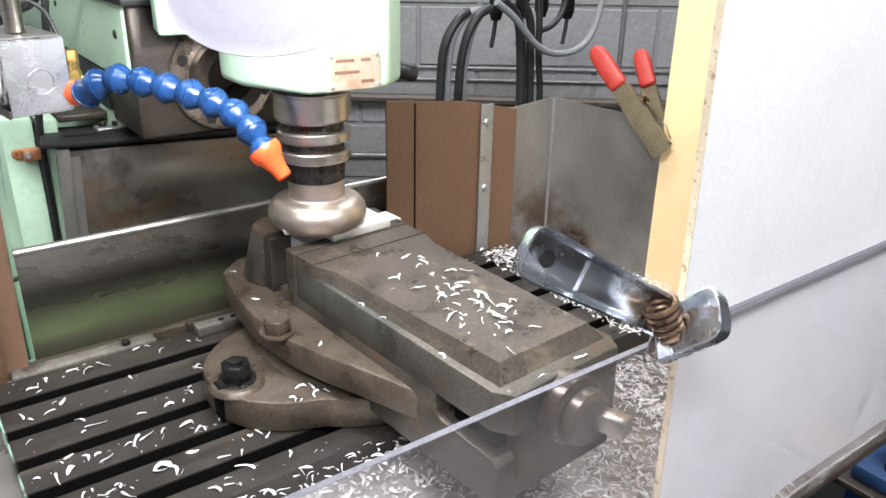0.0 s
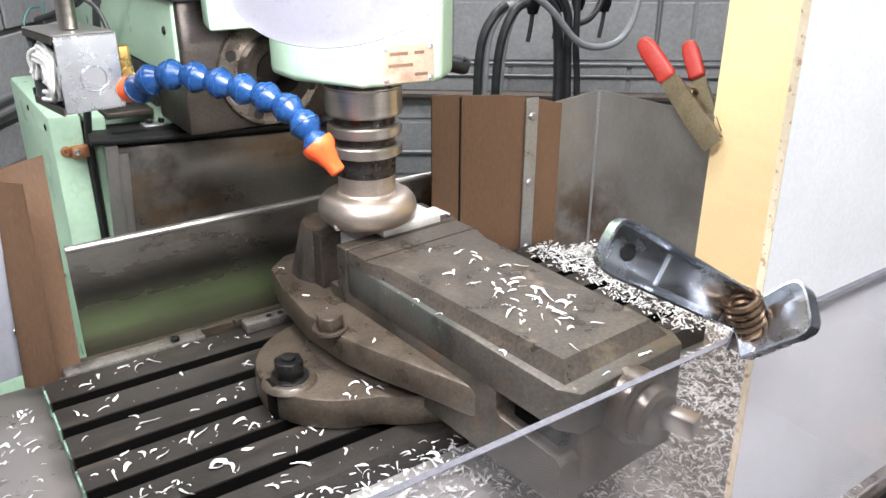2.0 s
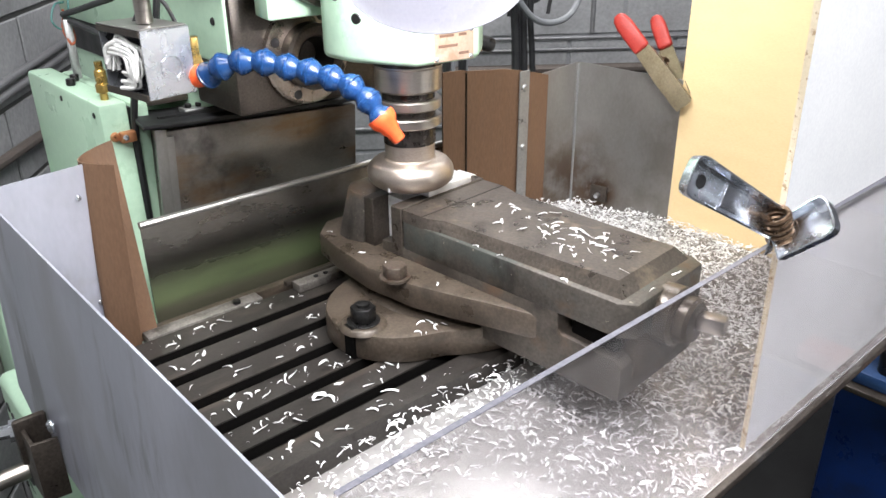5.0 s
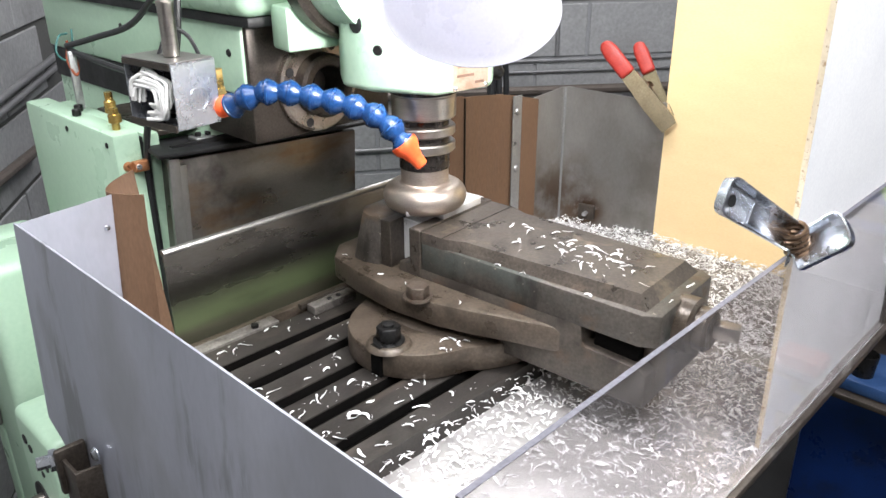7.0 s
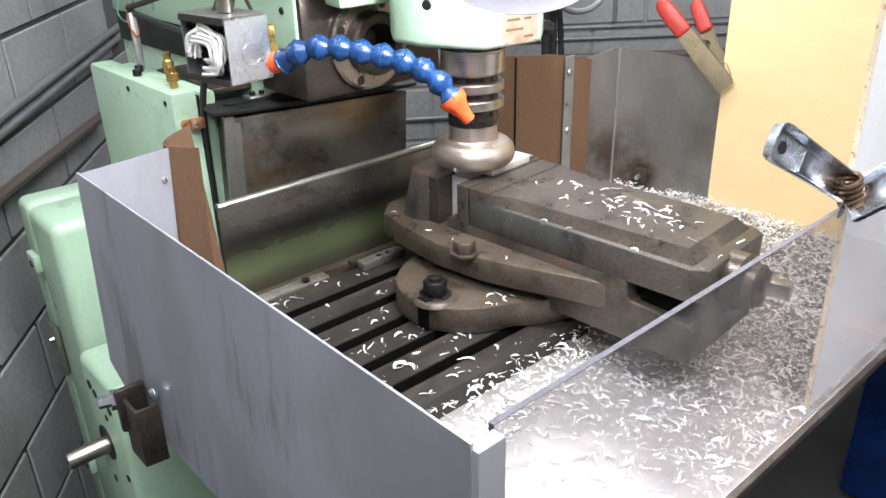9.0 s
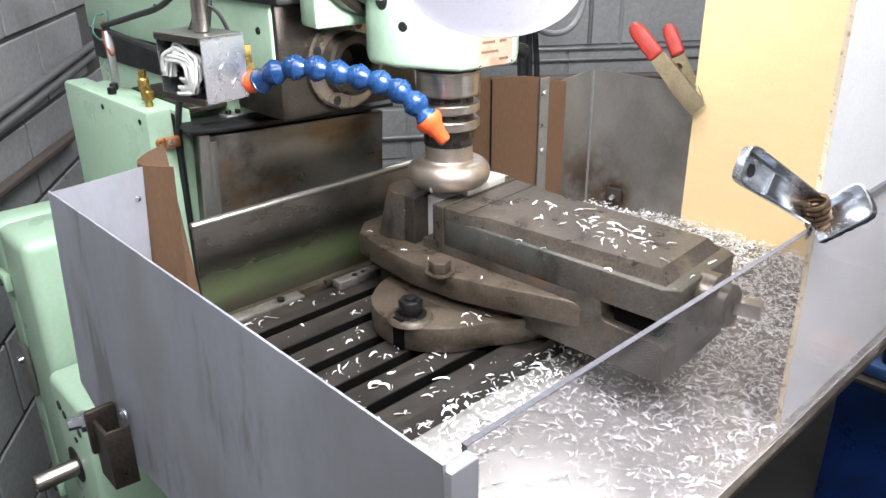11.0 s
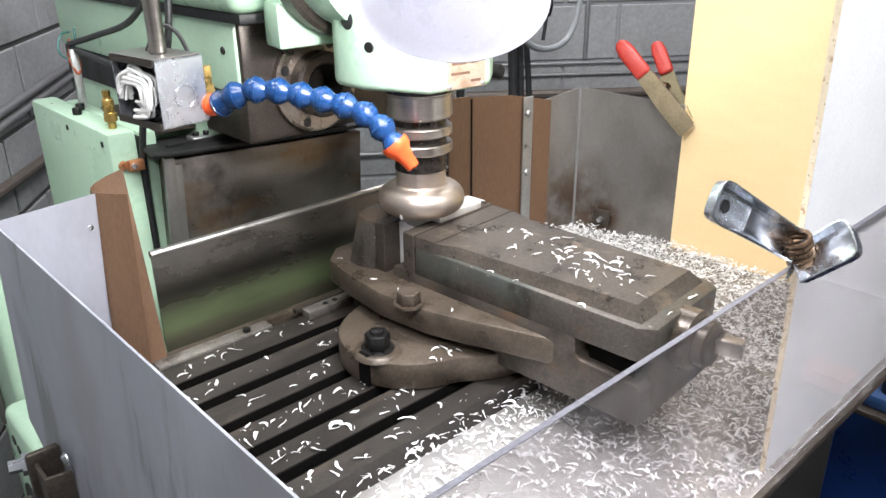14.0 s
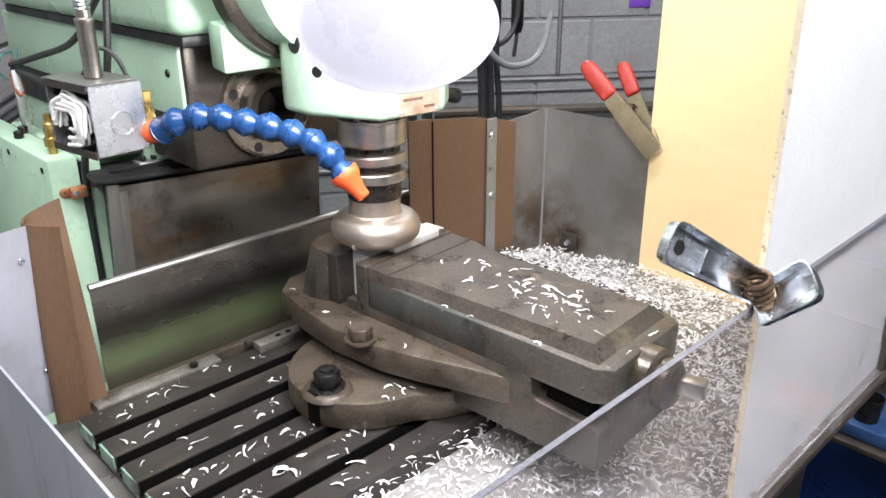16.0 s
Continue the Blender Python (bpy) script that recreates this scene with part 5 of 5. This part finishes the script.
# hanging cables beside the machine
CABLES = [
    ("wireblack", 0.011, [(1.20, 1.56, 0.335), (1.155, 1.55, 0.31), (1.122, 1.55, 0.25), (1.112, 1.55, 0.12), (1.105, 1.55, -0.2)]),
    ("wiregrey", 0.009, [(1.23, 1.57, 0.335), (1.185, 1.56, 0.315), (1.150, 1.56, 0.25), (1.142, 1.56, 0.11), (1.14, 1.56, -0.2)]),
    ("wireblack", 0.011, [(1.27, 1.56, 0.34), (1.215, 1.55, 0.315), (1.18, 1.55, 0.24), (1.168, 1.55, 0.11), (1.16, 1.55, -0.2)]),
    ("wiregrey", 0.007, [(1.29, 1.58, 0.34), (1.24, 1.57, 0.31), (1.212, 1.57, 0.24), (1.20, 1.57, 0.11), (1.20, 1.57, -0.2)]),
    ("wireblack", 0.013, [(1.30, 1.55, 0.36), (1.355, 1.55, 0.31), (1.372, 1.55, 0.225), (1.38, 1.55, 0.09), (1.39, 1.55, -0.25)]),
    ("wireblack", 0.011, [(1.33, 1.55, 0.40), (1.395, 1.55, 0.31), (1.404, 1.55, 0.22), (1.413, 1.55, 0.08), (1.42, 1.55, -0.25)]),
    ("wireblack", 0.009, [(1.43, 1.56, 0.42), (1.43, 1.55, 0.31), (1.434, 1.55, 0.22), (1.45, 1.55, 0.08), (1.46, 1.55, -0.25)]),
    ("wiregrey", 0.009, [(1.24, 1.50, 0.36), (1.30, 1.50, 0.32), (1.38, 1.50, 0.248), (1.45, 1.50, 0.222), (1.53, 1.50, 0.228), (1.58, 1.50, 0.27), (1.61, 1.50, 0.36)]),
    ("wireblack", 0.008, [(1.45, 1.57, 0.27), (1.50, 1.57, 0.285), (1.535, 1.57, 0.33), (1.55, 1.57, 0.42)]),
]
for material, r, pts in CABLES:
    part("cable", tube(pts, r, 10), material, None, "hanging black cable beside the machine" if material == "wireblack" else "hanging grey cable beside the machine", "cable", group="machine cables")
for x, y, z in ((1.34, 1.62, 0.30), (1.43, 1.62, 0.30), (1.50, 1.62, 0.30), (1.60, 1.62, 0.29)):
    plug = thing("cable_plug", (x, y, z), "black cable gland plug hanging by the wall", "plug", "cable plugs")
    part("plug_body", lathe([(0, 0), (0.013, 0), (0.016, 0.012), (0.019, 0.02), (0.019, 0.09), (0.014, 0.1), (0, 0.1)], Matrix.Translation((x, y, z)), 16), "blackbolt", plug)
    part("plug_lead", tube([(x, y, z + 0.002), (x - 0.004, y, z - 0.03), (x - 0.012, y, z - 0.07)], 0.006, 8), "wireblack", plug)

# ---- blue machine on the far side of the tray ----
bluem = thing("blue_machine", (1.55, 0.2, FLOOR_Z), "dark blue painted workshop machine with levers and a parts shelf", "machine")
part("upper_body", box(1.42, 2.0, -0.05, 0.62, -0.20, 0.22, 0.012), "blue", bluem)
part("top_slide", box(1.38, 2.0, -0.10, 0.66, 0.222, 0.25, 0.004), "darkiron", bluem)
part("lower_body", box(1.45, 2.0, -0.30, 0.55, FLOOR_Z, -0.36, 0.015), "blue", bluem)
part("shelf", box(1.20, 1.9, -0.30, 0.56, -0.358, -0.345, 0.003), "darkiron", bluem)
part("slotted_rail", box(1.395, 1.419, -0.05, 0.60, -0.03, 0.005, 0.003), "darkiron", bluem)
part("black_panel", box(1.405, 1.4195, 0.02, 0.45, -0.19, -0.06, 0.003), "black", bluem)
for y, z in ((0.36, -0.10), (0.22, -0.10), (0.34, -0.27), (0.28, -0.28)):
    part("lever_knob", lathe([(0, 0.05), (0.012, 0.048), (0.017, 0.04), (0.012, 0.03), (0.008, 0.026), (0.008, 0), (0, 0)], axis_to((1.41, y, z), (-1, -0.2, 0.15)), 18), "chrome", bluem)
part("door_panel", box(1.438, 1.4495, -0.20, 0.20, -0.86, -0.42, 0.006), "blue", bluem)
for y, z in ((0.10, -0.50), (0.08, -0.62), (0.06, -0.76)):
    part("door_plate", box(1.428, 1.437, y - 0.05, y + 0.05, z - 0.025, z + 0.025, 0.003), "darkiron", bluem)
ringb = thing("lime_hose_ring", (1.37, 0.22, 0.03), "lime green coiled hose hung on the blue machine", "hose")
part("coil", tube([(1.375, 0.22 + 0.05 * math.cos(a), 0.07 + 0.05 * math.sin(a)) for a in [2 * math.pi * i / 24 for i in range(25)]], 0.008, 8, raw=True), "lime", ringb)
tb = thing("parts_tray", (1.30, 0.32, -0.344), "pale blue plastic tray on the machine shelf", "tray")
part("tray_body", box(1.22, 1.38, 0.18, 0.46, -0.3445, -0.315, 0.006), "bluecloth", tb)
cb = thing("small_carton", (1.25, 0.24, -0.315), "small brown carton lying on the shelf", "carton")
part("carton", box(1.215, 1.275, 0.20, 0.33, -0.3148, -0.275, 0.002), "cardlight", cb)
# orange case; its shade on the shelf is put into the dull red colour
ob_ = thing("plastic_case", (1.26, 0.12, -0.344), "orange plastic case painted dull red as if shaded, on the machine shelf", "case")
part("case", box(1.22, 1.29, 0.07, 0.165, -0.3445, -0.31, 0.006), "rustred", ob_)
cup = thing("dark_cup", (1.28, 0.40, -0.315), "small dark cup on the parts tray", "cup")
part("cup", lathe([(0, 0), (0.022, 0), (0.026, 0.05), (0.024, 0.05), (0.02, 0.004), (0, 0.004)], Matrix.Translation((1.26, 0.40, -0.3148)), 20), "blackbolt", cup)
lab = thing("wall_label", ROOM @ Vector((2.02, -0.012, 0.29)), "small violet label fixed to the wall", "label")
part("label", box(1.98, 2.06, -0.014, -0.010, 0.315, 0.36, 0.001, ROOM), "purple", lab)
# block courses on the walls
blocks(wall_left, -2.2, -0.1, -0.92, 1.0, lambda x, z: pose(0.0045, x, z, 0, 0, 90))
blocks(wall_back, 0.25, 3.2, -0.92, 1.0, lambda x, z: pose(x, -0.0045, z))
